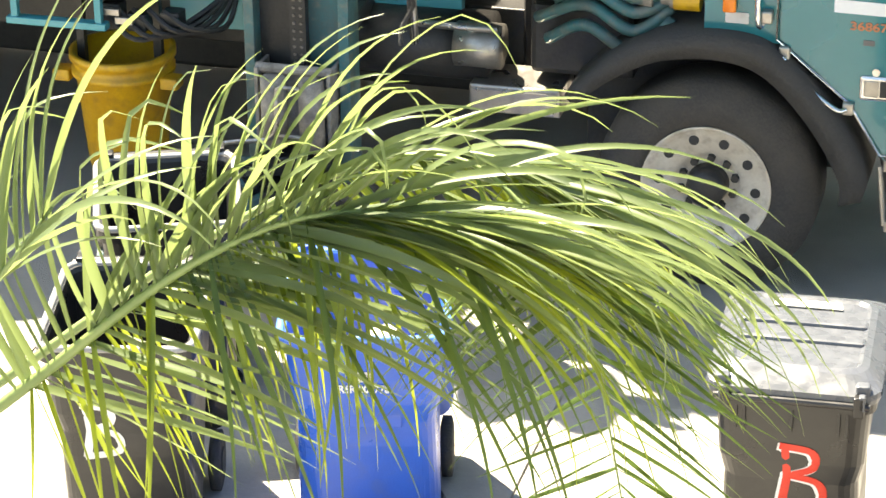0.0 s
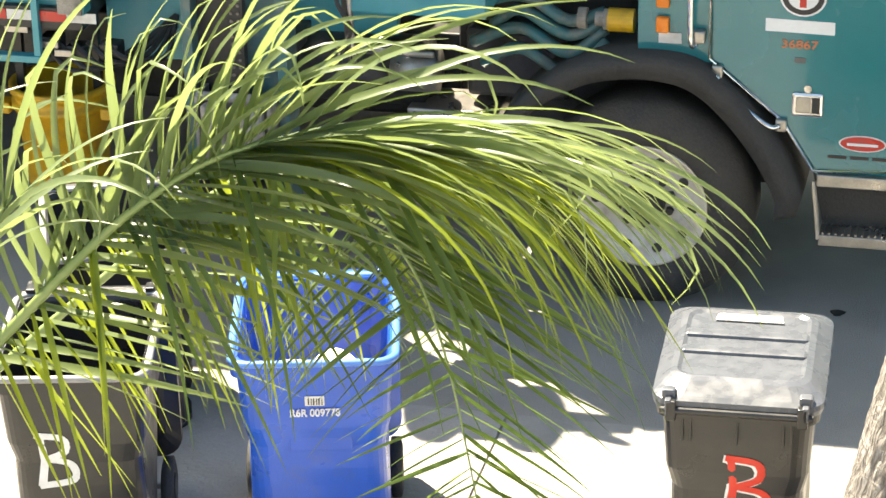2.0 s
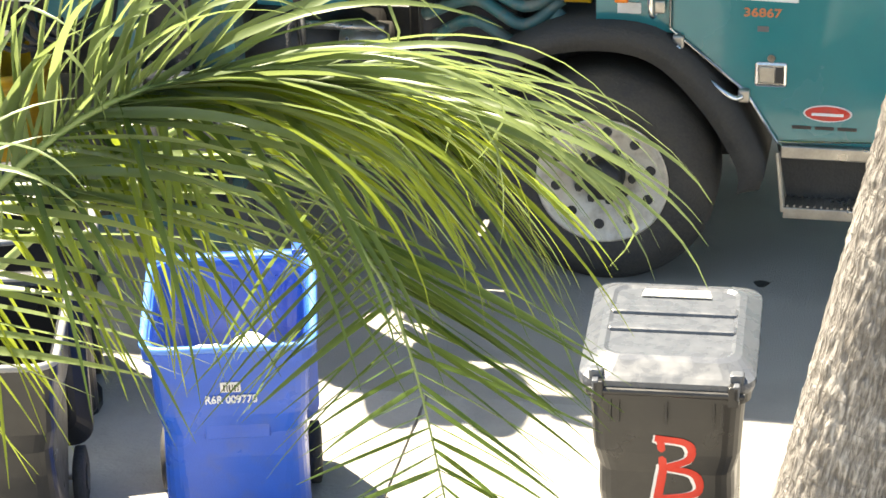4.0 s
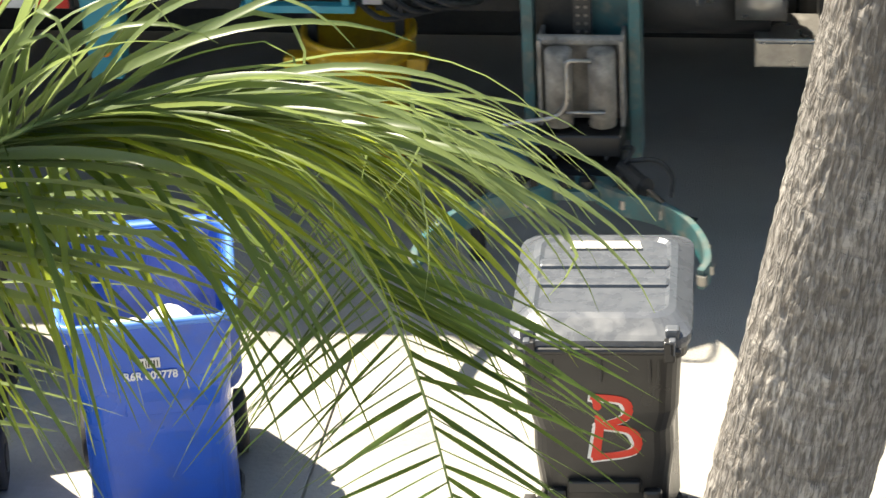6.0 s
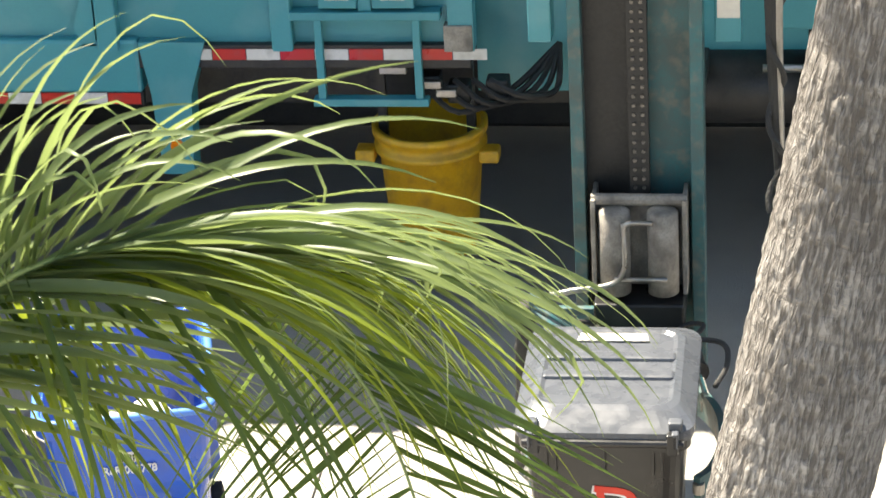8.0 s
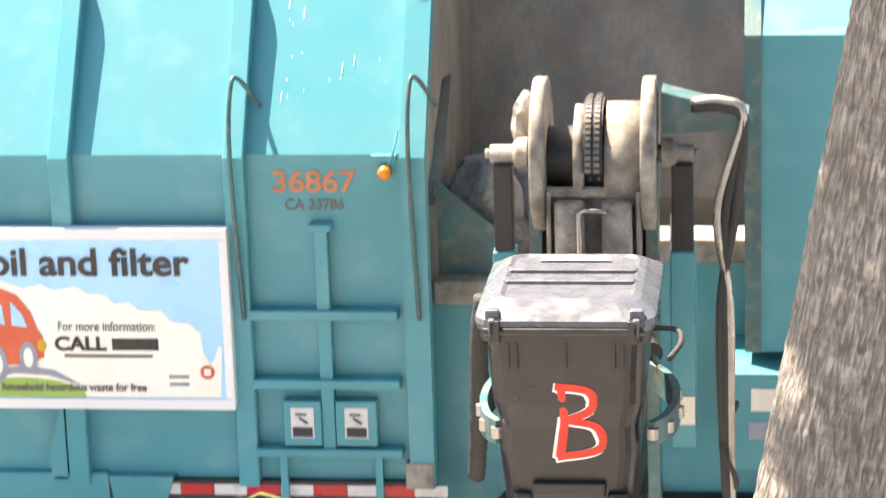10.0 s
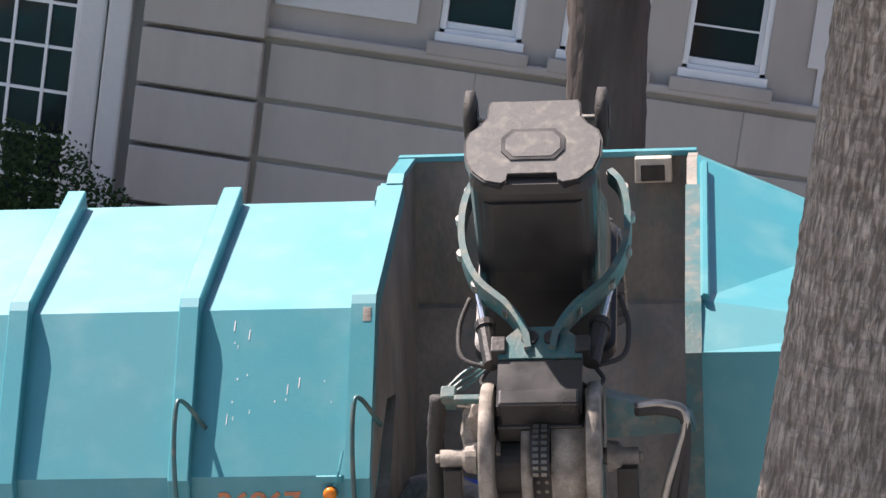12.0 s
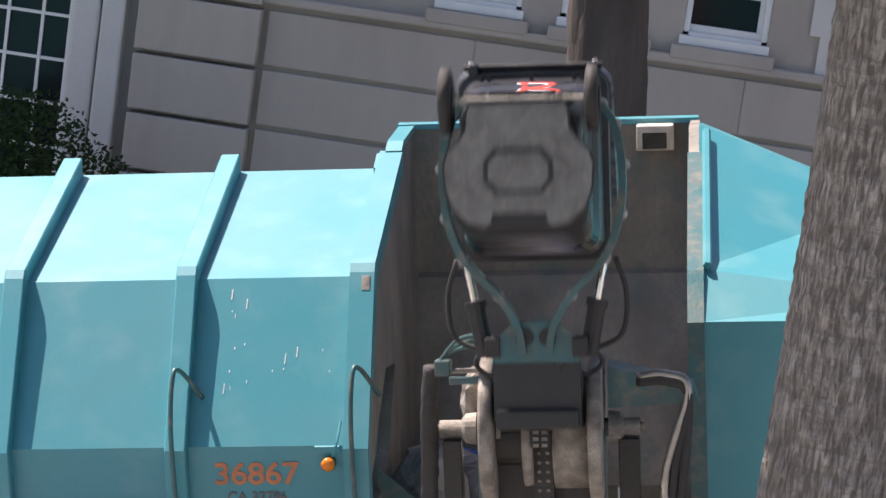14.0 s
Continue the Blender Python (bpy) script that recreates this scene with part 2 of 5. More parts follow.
def box(bm, x0, x1, y0, y1, z0, z1, bevel=0.0, m=None):
    r = bmesh.ops.create_cube(bm, size=1.0)
    vs = r["verts"]
    for v in vs:
        v.co = Vector(((x0 + x1) / 2 + v.co.x * (x1 - x0), (y0 + y1) / 2 + v.co.y * (y1 - y0), (z0 + z1) / 2 + v.co.z * (z1 - z0)))
    if bevel:
        es = list({e for v in vs for e in v.link_edges})
        g = bmesh.ops.bevel(bm, geom=es, offset=bevel, segments=2, affect="EDGES", profile=0.5)
        vs = list({v for f in g["faces"] for v in f.verts} | {v for v in vs if v.is_valid})
    if m is not None:
        bmesh.ops.transform(bm, matrix=m, verts=vs)
    return vs


def tube(bm, pts, r, n=8, r_end=None, flat=1.0, cap=True):
    """A round bar along pts; r may taper to r_end."""
    pts = [Vector(p) for p in pts]
    rings = []
    up = Vector((0.13, 0.27, 0.95))
    for i, p in enumerate(pts):
        d = (pts[min(i + 1, len(pts) - 1)] - pts[max(i - 1, 0)]).normalized()
        a = d.cross(up).normalized()
        b = d.cross(a)
        k = r if r_end is None else r + (r_end - r) * i / (len(pts) - 1)
        rings.append([bm.verts.new(p + (a * math.cos(q) + b * math.sin(q) * flat) * k) for q in (2 * math.pi * j / n for j in range(n))])
    for s, t in zip(rings, rings[1:]):
        for j in range(n):
            bm.faces.new((s[j], s[(j + 1) % n], t[(j + 1) % n], t[j]))
    if cap:
        bm.faces.new(rings[0][::-1])
        bm.faces.new(rings[-1])


def smooth_line(pts, n=24):
    """A Catmull-Rom line through pts."""
    p = [Vector(q) for q in pts]
    p = [2 * p[0] - p[1]] + p + [2 * p[-1] - p[-2]]
    out = []
    for i in range(1, len(p) - 2):
        for k in range(n // (len(p) - 3) + 1):
            t = k / (n // (len(p) - 3) + 1)
            a, b, c, d = p[i - 1:i + 3]
            out.append(0.5 * (2 * b + (c - a) * t + (2 * a - 5 * b + 4 * c - d) * t * t + (3 * b - a - 3 * c + d) * t ** 3))
    return out + [p[-2]]


def prism(bm, poly, x0, x1, axis="x"):
    """A polygon pushed along an axis: (y, z) along x, (x, z) along y, (x, y) along z."""
    def at(p, v):
        return {"x": (v, p[0], p[1]), "y": (p[0], v, p[1]), "z": (p[0], p[1], v)}[axis]
    a = [bm.verts.new(at(p, x0)) for p in poly]
    b = [bm.verts.new(at(p, x1)) for p in poly]
    n = len(poly)
    bm.faces.new(a[::-1])
    bm.faces.new(b)
    for i in range(n):
        bm.faces.new((a[i], a[(i + 1) % n], b[(i + 1) % n], b[i]))


def lathe(bm, prof, n=40, axis="x", centre=(0, 0, 0)):
    """A profile of (along, radius) turned about an axis."""
    c = Vector(centre)
    rings = []
    for a, r in prof:
        ring = []
        for j in range(n):
            q = 2 * math.pi * j / n
            u, v = r * math.cos(q), r * math.sin(q)
            ring.append(bm.verts.new(c + Vector({"x": (a, u, v), "y": (u, a, v), "z": (u, v, a)}[axis])))
        rings.append(ring)
    for s, t in zip(rings, rings[1:]):
        for j in range(n):
            bm.faces.new((s[j], s[(j + 1) % n], t[(j + 1) % n], t[j]))
    for ring in (rings[0], rings[-1]):
        if (ring[0].co - ring[n // 2].co).length > 1e-4:
            bm.faces.new(ring)


def rounded(w, d, r, n=5):
    """A rectangle of w by d with round corners, as points round its middle."""
    pts = []
    for cx, cy, a0 in ((w / 2 - r, d / 2 - r, 0), (-w / 2 + r, d / 2 - r, 90), (-w / 2 + r, -d / 2 + r, 180), (w / 2 - r, -d / 2 + r, 270)):
        pts += [(cx + r * math.cos(radians(a0 + 90 * k / n)), cy + r * math.sin(radians(a0 + 90 * k / n))) for k in range(n + 1)]
    return pts


def loft(bm, rings, cap0=True, cap1=True):
    vs = [[bm.verts.new(p) for p in ring] for ring in rings]
    n = len(vs[0])
    for s, t in zip(vs, vs[1:]):
        for j in range(n):
            bm.faces.new((s[j], s[(j + 1) % n], t[(j + 1) % n], t[j]))
    if cap0:
        bm.faces.new(vs[0][::-1])
    if cap1:
        bm.faces.new(vs[-1])


def lettering(name, text, size, material, parent, place, off=(0, 0, 0), width=None, thick=0.002, bold=0.0, face=(90, 0, 0), label=""):
    """Words in the built-in font, standing up and read from the -y side; place is their lower left corner."""
    cu = bpy.data.curves.new(name, "FONT")
    cu.body, cu.size, cu.extrude, cu.offset = text, size, thick, bold
    tmp = bpy.data.objects.new(name, cu)
    scene.collection.objects.link(tmp)
    me = bpy.data.meshes.new_from_object(tmp)
    bpy.data.objects.remove(tmp)
    xs = [v.co.x for v in me.vertices]
    k = width / (max(xs) - min(xs)) if width else 1.0
    me.transform(Matrix.Translation(Vector(place) - Vector(off)) @ pose(0, 0, 0, *face) @ Matrix.Diagonal((k, 1, 1, 1)) @ Matrix.Translation((-min(xs), 0, 0)))
    me.materials.append(material)
    ob = new(name, me)
    ob.parent = parent
    return tagged(ob, label)


# ground: asphalt to the horizon, concrete slabs along the gutter
bm = bmesh.new()
box(bm, -300, 300, -60, 400, -0.5, 0.0)
solid("road", bm, ASPHALT, S.copy(), "worn grey concrete street climbing a hill", "road", kind="structure")
gutter = solid("pavement", bmesh.new(), CONCRETE, S.copy(), "pale concrete gutter slabs along the street", "pavement", kind="structure")
for k in range(-5, 5):
    for j, (y0, y1) in enumerate(((5.9, 7.9), (7.91, 9.57))):
        bm = bmesh.new()
        x0 = k * 2.4 + 0.35 * j
        box(bm, x0, x0 + 2.39, y0, y1, 0.001, 0.012 + 0.002 * ((k + j) % 2), 0.004)
        part("concrete_slab", bm, CONCRETE, gutter)
rng = random.Random(5)
for k in range(7):
    bm = bmesh.new()
    c, q = (rng.uniform(-0.8, 1.0), rng.uniform(10.5, 11.3)), rng.uniform(0.015, 0.035)
    prism(bm, [(c[0] + q * (1 + 0.3 * math.sin(3 * a)) * math.cos(a), c[1] + q * math.sin(a)) for a in (i * 0.52 for i in range(12))], 0.001, 0.004, "z")
    solid("tar_spot", bm, STAIN, S.copy(), "small dark tar spot on the asphalt", "stain", "tar spots")


# wheeled bins; local origin at the middle of the base, the hinge and wheels towards -y
def bin_body(bm, inner=True):
    h = 1.06
    prof = [(0.025, 0.50, 0.43), (0.06, 0.52, 0.46), (0.50, 0.50, 0.585), (0.62, 0.495, 0.61), (0.72, 0.535, 0.655), (0.90, 0.55, 0.70), (0.985, 0.56, 0.715), (0.99, 0.60, 0.755),
            (h - 0.01, 0.605, 0.76), (h, 0.60, 0.755)]
    rings = [[(x * (1 if y > -0.08 or z > 0.45 else 0.80), y + max(0, 0.25 - d / 2) * -0.6, z) for x, y in rounded(w, d, 0.09 if z < 0.4 else 0.07)] for z, w, d in prof]
    if inner:
        for z, w, d in ((h, 0.545, 0.70), (h - 0.02, 0.53, 0.685), (0.6, 0.49, 0.60), (0.1, 0.44, 0.48)):
            rings.append([(x, y, z) for x, y in rounded(w, d, 0.06)])
    loft(bm, rings)


def lid_shape(bm):
    """The domed lid, hinged at the origin, lying towards +y."""
    o = 0.40
    prof = [(-0.02, 0.62, 0.79, 0.08), (0.0, 0.635, 0.80, 0.09), (0.02, 0.63, 0.795, 0.09), (0.032, 0.60, 0.75, 0.10), (0.062, 0.52, 0.62, 0.08), (0.07, 0.47, 0.56, 0.06), (0.062, 0.44, 0.53, 0.05)]
    rings = [[(x, y + o - 0.01, z) for x, y in rounded(w, d, r)] for z, w, d, r in prof]
    loft(bm, rings)
    for y in (0.33, 0.47):
        box(bm, -0.235, 0.235, y - 0.03, y + 0.03, 0.05, 0.076, 0.012)
    for x in (-0.25, 0.25):
        box(bm, x - 0.025, x + 0.025, 0.005, 0.05, 0.0, 0.055, 0.008)
        box(bm, x - 0.012, x + 0.012, -0.03, 0.02, -0.03, 0.03, 0.005)


def wheeled_bin(m, label, colour, lid_colour, group, lid_open=None, flip=False):
    t = thing("wheeled_bin", m, label, "bin", group)
    bm = bmesh.new()
    bin_body(bm)
    body = part("body", bm, colour, t, smooth=False)
    # arm grip waist and stiffening ribs
    for x in (-0.2, -0.17, 0.0, 0.17, 0.2):
        bm = bmesh.new()
        box(bm, x - 0.005, x + 0.005, -0.366, -0.34, 0.88, 0.985, 0.002)
        part("rib", bm, colour, body)
    for x in (-0.17, 0.17):
        bm = bmesh.new()
        box(bm, x - 0.035, x + 0.035, -0.30, -0.26, 0.14, 0.34, 0.015)
        part("wheel_housing", bm, colour, body)
    bm = bmesh.new()
    box(bm, -0.13, 0.13, -0.305, -0.26, 0.33, 0.385, 0.008)
    part("grip_bar", bm, colour, body)
    # hinge rail, brackets, handle
    bm = bmesh.new()
    tube(bm, [(-0.28, -0.405, 1.045), (0.28, -0.405, 1.045)], 0.015, 10)
    part("handle", bm, colour, t)
    for x in (-0.24, 0.24):
        bm = bmesh.new()
        box(bm, x - 0.02, x + 0.02, -0.42, -0.36, 1.0, 1.09, 0.006)
        part("hinge", bm, colour, t)
    for x in (-0.275, 0.275):
        bm = bmesh.new()
        lathe(bm, [(-0.022, 0.03), (-0.026, 0.09), (-0.018, 0.125), (0.018, 0.125), (0.026, 0.09), (0.022, 0.03)], 28, "x", (x, -0.27, 0.125))
        w = part("wheel", bm, RUBBER, t, "black rubber wheel", smooth=True)
        bm = bmesh.new()
        lathe(bm, [(-0.03, 0.02), (-0.03, 0.055), (0.03, 0.055), (0.03, 0.02)], 18, "x", (x, -0.27, 0.125))
        part("hub", bm, BLACKPL, w)
    bm = bmesh.new()
    tube(bm, [(-0.29, -0.27, 0.125), (0.29, -0.27, 0.125)], 0.012, 8)
    part("axle", bm, STEEL, t, "steel axle")
    # underside: moulded pan with wheel cut-outs, a front notch and a raised octagon
    half = [(0.10, 0.15), (0.105, 0.185), (0.125, 0.20), (0.19, 0.185), (0.245, 0.13), (0.27, 0.06), (0.275, -0.03), (0.26, -0.08), (0.215, -0.12), (0.19, -0.16), (0.185, -0.23), (0.175, -0.25)]
    bm = bmesh.new()
    prism(bm, half + [(-x, y) for x, y in half[::-1]], 0.0, 0.03, "z")
    pan = part("base_pan", bm, BASEPL, t, "dusty moulded base")
    bm = bmesh.new()
    prism(bm, [(x * 1.035, y * 1.035) for x, y in half + [(-x, y) for x, y in half[::-1]]], 0.006, 0.045, "z")
    part("pan_lip", bm, BLACKPL, pan, "black lip round the base")
    oct8 = [(-0.13, -0.04), (-0.09, -0.09), (0.09, -0.09), (0.13, -0.04), (0.13, 0.03), (0.09, 0.08), (-0.09, 0.08), (-0.13, 0.03)]
    bm = bmesh.new()
    prism(bm, oct8, -0.006, 0.004, "z")
    part("octagon_rim", bm, BLACKPL, pan)
    bm = bmesh.new()
    prism(bm, [(x * 0.86, y * 0.80) for x, y in oct8], -0.008, 0.0, "z")
    part("octagon_plate", bm, BASEPL, pan)
    bm = bmesh.new()
    lid_shape(bm)
    lid = part("lid", bm, lid_colour, t)
    lid.matrix_basis = pose(0, -0.39, 1.062, lid_open or 0)
    return t


def bin_face(z):
    """How far out a bin's narrow side lies at a height."""
    return float(np.interp(z, (0, 0.06, 0.50, 0.62, 0.72, 0.90, 0.985), (0.24, 0.25, 0.2925, 0.305, 0.3275, 0.35, 0.3575)))


def sprayed_b(parent, material, x, z, h, y, halo=None, turn=0):
    """A hand-sprayed letter B as fat strokes."""
    def stroke(bm, pts, r):
        tube(bm, pts, r, 6, flat=1.0)
    w = h * 0.42
    spine = [(x, y, z + h), (x + 0.01, y, z + h * 0.5), (x - 0.01, y, z)]
    bow1 = smooth_line([(x - 0.02, y, z + h), (x + w * 0.75, y, z + h * 0.93), (x + w * 0.8, y, z + h * 0.68), (x + 0.02, y, z + h * 0.52)], 14)
    bow2 = smooth_line([(x + 0.02, y, z + h * 0.52), (x + w * 0.95, y, z + h * 0.42), (x + w, y, z + h * 0.12), (x - 0.02, y, z)], 14)
    for nm, mt, r, dy in (("sprayed_halo", halo, 0.021, 0.006), ("sprayed_letter", material, 0.0165, 0.0)):
        if mt is None:
            continue
        bm = bmesh.new()
        for line in (spine, bow1, bow2):
            stroke(bm, [(p[0] - (0.008 if dy else 0), p[1], p[2] - (0.006 if dy else 0)) for p in line], r)
        for v in bm.verts:
            v.co.y = -bin_face(v.co.z) + (dy - 0.006) * 0.35 + (v.co.y - y) * 0.08
        part(nm, bm, mt, parent).matrix_basis = pose(0, 0, 0, 0, 0, turn)


LIFTED = pose(-0.88, 8.40, 0.012, 0, 0, 3)
bin_c = wheeled_bin(LIFTED, "black wheeled bin with bleached lid and red sprayed letter", BLACKPL, LIDPL, "wheeled bins")
sprayed_b(bin_c, REDSPRAY, -0.02, 0.49, 0.31, -0.358, WHITESPRAY)
bm = bmesh.new()
prism(bm, [(-0.13, 0.585), (0.13, 0.585), (0.12, 0.64), (-0.12, 0.64)], 0.066, 0.071, "z")
lid_c = [o for o in bin_c.children if o.name.startswith("lid")][0]
part("sticker", bm, PAPER, lid_c, "pale worn sticker")

bin_a = wheeled_bin(pose(-3.44, 8.13, 0.012, 0, 0, 193), "open black wheeled bin with white sprayed letter", BLACKPL, BLACKPL, "wheeled bins", 0)
sprayed_b(bin_a, WHITESPRAY, -0.13, 0.50, 0.27, -0.353, None, 180)
bin_d = wheeled_bin(pose(-3.69, 9.22, 0.003, 0, 0, 202), "open empty black wheeled bin behind another", BLACKPL, BLACKPL, "wheeled bins", 0)
bin_b = wheeled_bin(pose(-2.575, 8.45, 0.012, 0, 0, 194), "open blue recycling bin with paper inside", BLUEPL, BLUEPL, "wheeled bins", 0)
for b, a in ((bin_a, 0), (bin_d, 0), (bin_b, 0)):
    for o in b.children:
        if o.name.startswith("lid"):
            o.matrix_basis = pose(0, -0.43, 1.05, 266)
for o in bin_a.children:
    if o.name.startswith("lid"):
        o.matrix_basis = pose(0, -0.43, 1.05, 266)
# the blue bin's printed front (its far side from the hinge faces the kerb)
bm = bmesh.new()
box(bm, -0.035, 0.035, 0.335, 0.3535, 0.845, 0.89)
part("label", bm, WHITETAPE, bin_b, "small white barcode label")
bm = bmesh.new()
for k in range(6):
    box(bm, -0.028 + k * 0.0095, -0.0245 + k * 0.0095 + 0.002 * (k % 2), 0.350, 0.355, 0.85, 0.88)
part("barcode", bm, INK, bin_b)
lettering("serial_number", "R6R 009778", 0.05, WHITESPRAY, bin_b, (0.09, 0.3455, 0.79), width=0.18, bold=0.001, face=(90, 0, 180))
bm = bmesh.new()
box(bm, -0.13, 0.10, 0.29, 0.315, 0.60, 0.68, 0.006)
part("recessed_grip", bm, BLUEPL, bin_b)
paper = thing("paper_heap", pose(-2.555, 8.42, -0.09, 0, 0, 16), "crumpled pale paper heaped inside the blue bin", "paper")
for k in range(5):
    bm = bmesh.new()
    bmesh.ops.create_icosphere(bm, subdivisions=3, radius=0.10)
    for v in bm.verts:
        v.co += Vector(noise.noise_vector(v.co * 9 + Vector((k, 0, 0)))) * 0.045
    bmesh.ops.transform(bm, matrix=Matrix.Translation((-0.13 + 0.065 * k, -0.20 + 0.07 * (k % 2), 0.90 - 0.03 * (k % 3))) @ Matrix.Diagonal((1, 1, 0.75, 1)), verts=bm.verts)
    part("crumpled_sheet", bm, PAPER, paper)
bm = bmesh.new()
box(bm, -0.17, 0.17, -0.18, 0.18, 0.20, 0.74, 0.02)
part("cardboard_pad", bm, PAPER, paper)


# the bins are of the low kind: bodies keep their girth and lose a tenth of their height
LOW = 0.90
# rim lips paler than the bin bodies
for b, m, lip_label in ((bin_a, RIMPALE, "pale grey rim lip"), (bin_d, RIMPALE, "pale grey rim lip"), (bin_b, RIMBLUE, "pale blue rim lip")):
    bm = bmesh.new()
    edge = [Vector((x, y, 1.058)) for x, y in rounded(0.59, 0.745, 0.07)]
    tube(bm, edge + edge[:2], 0.016, 8, cap=False)
    part("rim_lip", bm, m, b, lip_label, smooth=True)
for o in bin_b.children:
    if o.type == "MESH" and not o.name.startswith("lid"):
        o.data.transform(Matrix.Diagonal((1.07, 1.05, 1, 1)))
for b in (bin_a, bin_b, bin_c, bin_d):
    for o in b.children_recursive:
        if o.type == "MESH" and o.name.split(".")[0] not in ("wheel", "hub", "axle", "lid", "sticker"):
            o.data.transform(Matrix.Diagonal((1, 1, LOW, 1)))
    for o in b.children:
        if o.name.startswith("lid"):
            o.matrix_basis.translation.z *= LOW


# the refuse truck; YS is its kerb side, T0 its origin
YS = 10.757
T0 = Vector((-0.8, YS, 0.0))
truck = thing("garbage_truck", pose(*T0), "teal side-loading garbage truck with lifting arm", "truck")


def tp(name, bm, material, parent=truck, label="", smooth=False):
    return part(name, bm, material, parent, label, T0, smooth)


PROF = [(YS + 0.03, 1.33), (YS + 0.03, 2.83), (11.25, 3.485), (12.42, 3.80), (13.02, 3.62), (13.2, 2.83), (13.2, 1.33)]
bm = bmesh.new()
prism(bm, PROF, -8.2, -1.60)
body = tp("body", bm, TEAL, label="teal ribbed steel refuse body")
RIB = [(YS - 0.035, 1.31), (YS - 0.035, 2.83), (11.185, 3.515), (11.22, 3.55), (12.42, 3.885), (12.42, 3.79), (11.29, 3.46), (YS + 0.06, 2.83), (YS + 0.06, 1.31)]
for k in range(8):
    bm = bmesh.new()
    x = -2.372 - 0.78 * k
    prism(bm, RIB, x - 0.047, x + 0.047)
    bmesh.ops.bevel(bm, geom=[e for e in bm.edges if abs(e.verts[0].co.x - e.verts[1].co.x) < 1e-4], offset=0.006, segments=1, affect="EDGES")
    tp("rib", bm, TEAL, body)
# lower flanges of the ribs in the unlit skirt
for k in range(1, 7):
    bm = bmesh.new()
    x = -2.372 - 0.78 * k
    prism(bm, [(x - 0.15, 1.42), (x - 0.058, 1.72), (x - 0.058, 1.33), (x - 0.12, 1.33)], YS - 0.02, YS + 0.04, "y")
    tp("gusset", bm, TEAL, body)
bm = bmesh.new()
prism(bm, RIB, -1.64, -1.53)
tp("end_post", bm, TEAL, body, "teal end post with chipped paint")
bm = bmesh.new()
prism(bm, [(11.135, 3.445), (11.17, 3.50), (11.195, 3.50), (11.16, 3.445)], -1.585, -1.55)
tp("rust_patch", bm, DUSTY, body)
bm = bmesh.new()
prism(bm, [(12.3, 3.76), (12.3, 3.82), (12.45, 3.87), (12.45, 3.80)], -1.66, -1.60)
tp("roof_step", bm, TEAL, body)
# scratches on the lit panel
rng = random.Random(11)
for k in range(16):
    z = rng.uniform(2.9, 3.44)
    y = YS + 0.03 + (z - 2.83) * 0.707
    x, q, w = rng.uniform(-2.2, -1.7), rng.choice((0.01, 0.01, 0.02, 0.05)), rng.uniform(0.0012, 0.0026)
    bm = bmesh.new()
    n = Vector((0, -0.816, 0.577)) * 0.002
    a = Vector((x, y, z)) + n
    d = Vector((0.06, 0.577, 0.816)).normalized()
    e = Vector((1, 0, 0))
    bm.faces.new([bm.verts.new(p) for p in (a - e * w, a + e * w, a + d * q + e * w, a + d * q - e * w)])
    tp("scratch", bm, WHITE, body)
# service panel
for z0, z1 in ((2.095, 2.14), (1.775, 1.82), (1.455, 1.495)):
    bm = bmesh.new()
    box(bm, -2.33, -1.67, YS - 0.05, YS + 0.03, z0, z1, 0.005)
    tp("cross_bar", bm, TEAL, body)
bm = bmesh.new()
box(bm, -2.03, -1.97, YS - 0.03, YS + 0.03, 1.49, 2.51, 0.005)
box(bm, -2.05, -1.95, YS - 0.045, YS + 0.03, 2.50, 2.53, 0.004)
tp("strut", bm, TEAL, body)
for x0, x1 in ((-2.2, -2.03), (-1.965, -1.78)):
    bm = bmesh.new()
    box(bm, x0, x1, YS - 0.045, YS + 0.03, 1.51, 1.72, 0.006)
    d = tp("service_hatch", bm, TEAL, body)
    c = (x0 + x1) / 2
    bm = bmesh.new()
    box(bm, c - 0.052, c + 0.052, YS - 0.049, YS - 0.044, 1.55, 1.69)
    tp("warning_sticker", bm, WHITETAPE, d, "white warning sticker")
    bm = bmesh.new()
    box(bm, c - 0.045, c + 0.045, YS - 0.052, YS - 0.048, 1.555, 1.60)
    box(bm, c - 0.02, c + 0.03, YS - 0.052, YS - 0.048, 1.63, 1.64, 0, Matrix.Translation((c, YS, 1.635)) @ pose(0, 0, 0, 0, 35, 0) @ Matrix.Translation((-c, -YS, -1.635)))
    box(bm, c - 0.03, c + 0.02, YS - 0.052, YS - 0.048, 1.655, 1.665)
    tp("sticker_print", bm, INK, d)
bm = bmesh.new()
for x in (-2.21, -1.78):
    box(bm, x - 0.017, x + 0.017, YS - 0.04, YS - 0.005, 1.06, 1.46, 0.003)
box(bm, -2.25, -1.74, YS - 0.05, YS + 0.01, 1.055, 1.09, 0.004)
tp("step_frame", bm, TEAL, body, "teal hanging step frame")
lettering("fleet_number", "36867", 0.135, ORANGE, body, (-2.21, YS + 0.026, 2.665), T0, 0.37, bold=0.003, label="orange painted fleet number")
lettering("permit_number", "CA 33786", 0.068, GREYINK, body, (-2.16, YS + 0.026, 2.583), T0, 0.26, bold=0.001, label="dark painted permit number")
bm = bmesh.new()
lathe(bm, [(-0.03, 0.006), (-0.026, 0.022), (-0.012, 0.03), (0.03, 0.03)], 20, "y", (-1.71, YS, 2.755))
lamp = tp("marker_lamp", bm, AMBER, body, "amber marker lamp", True)
bm = bmesh.new()
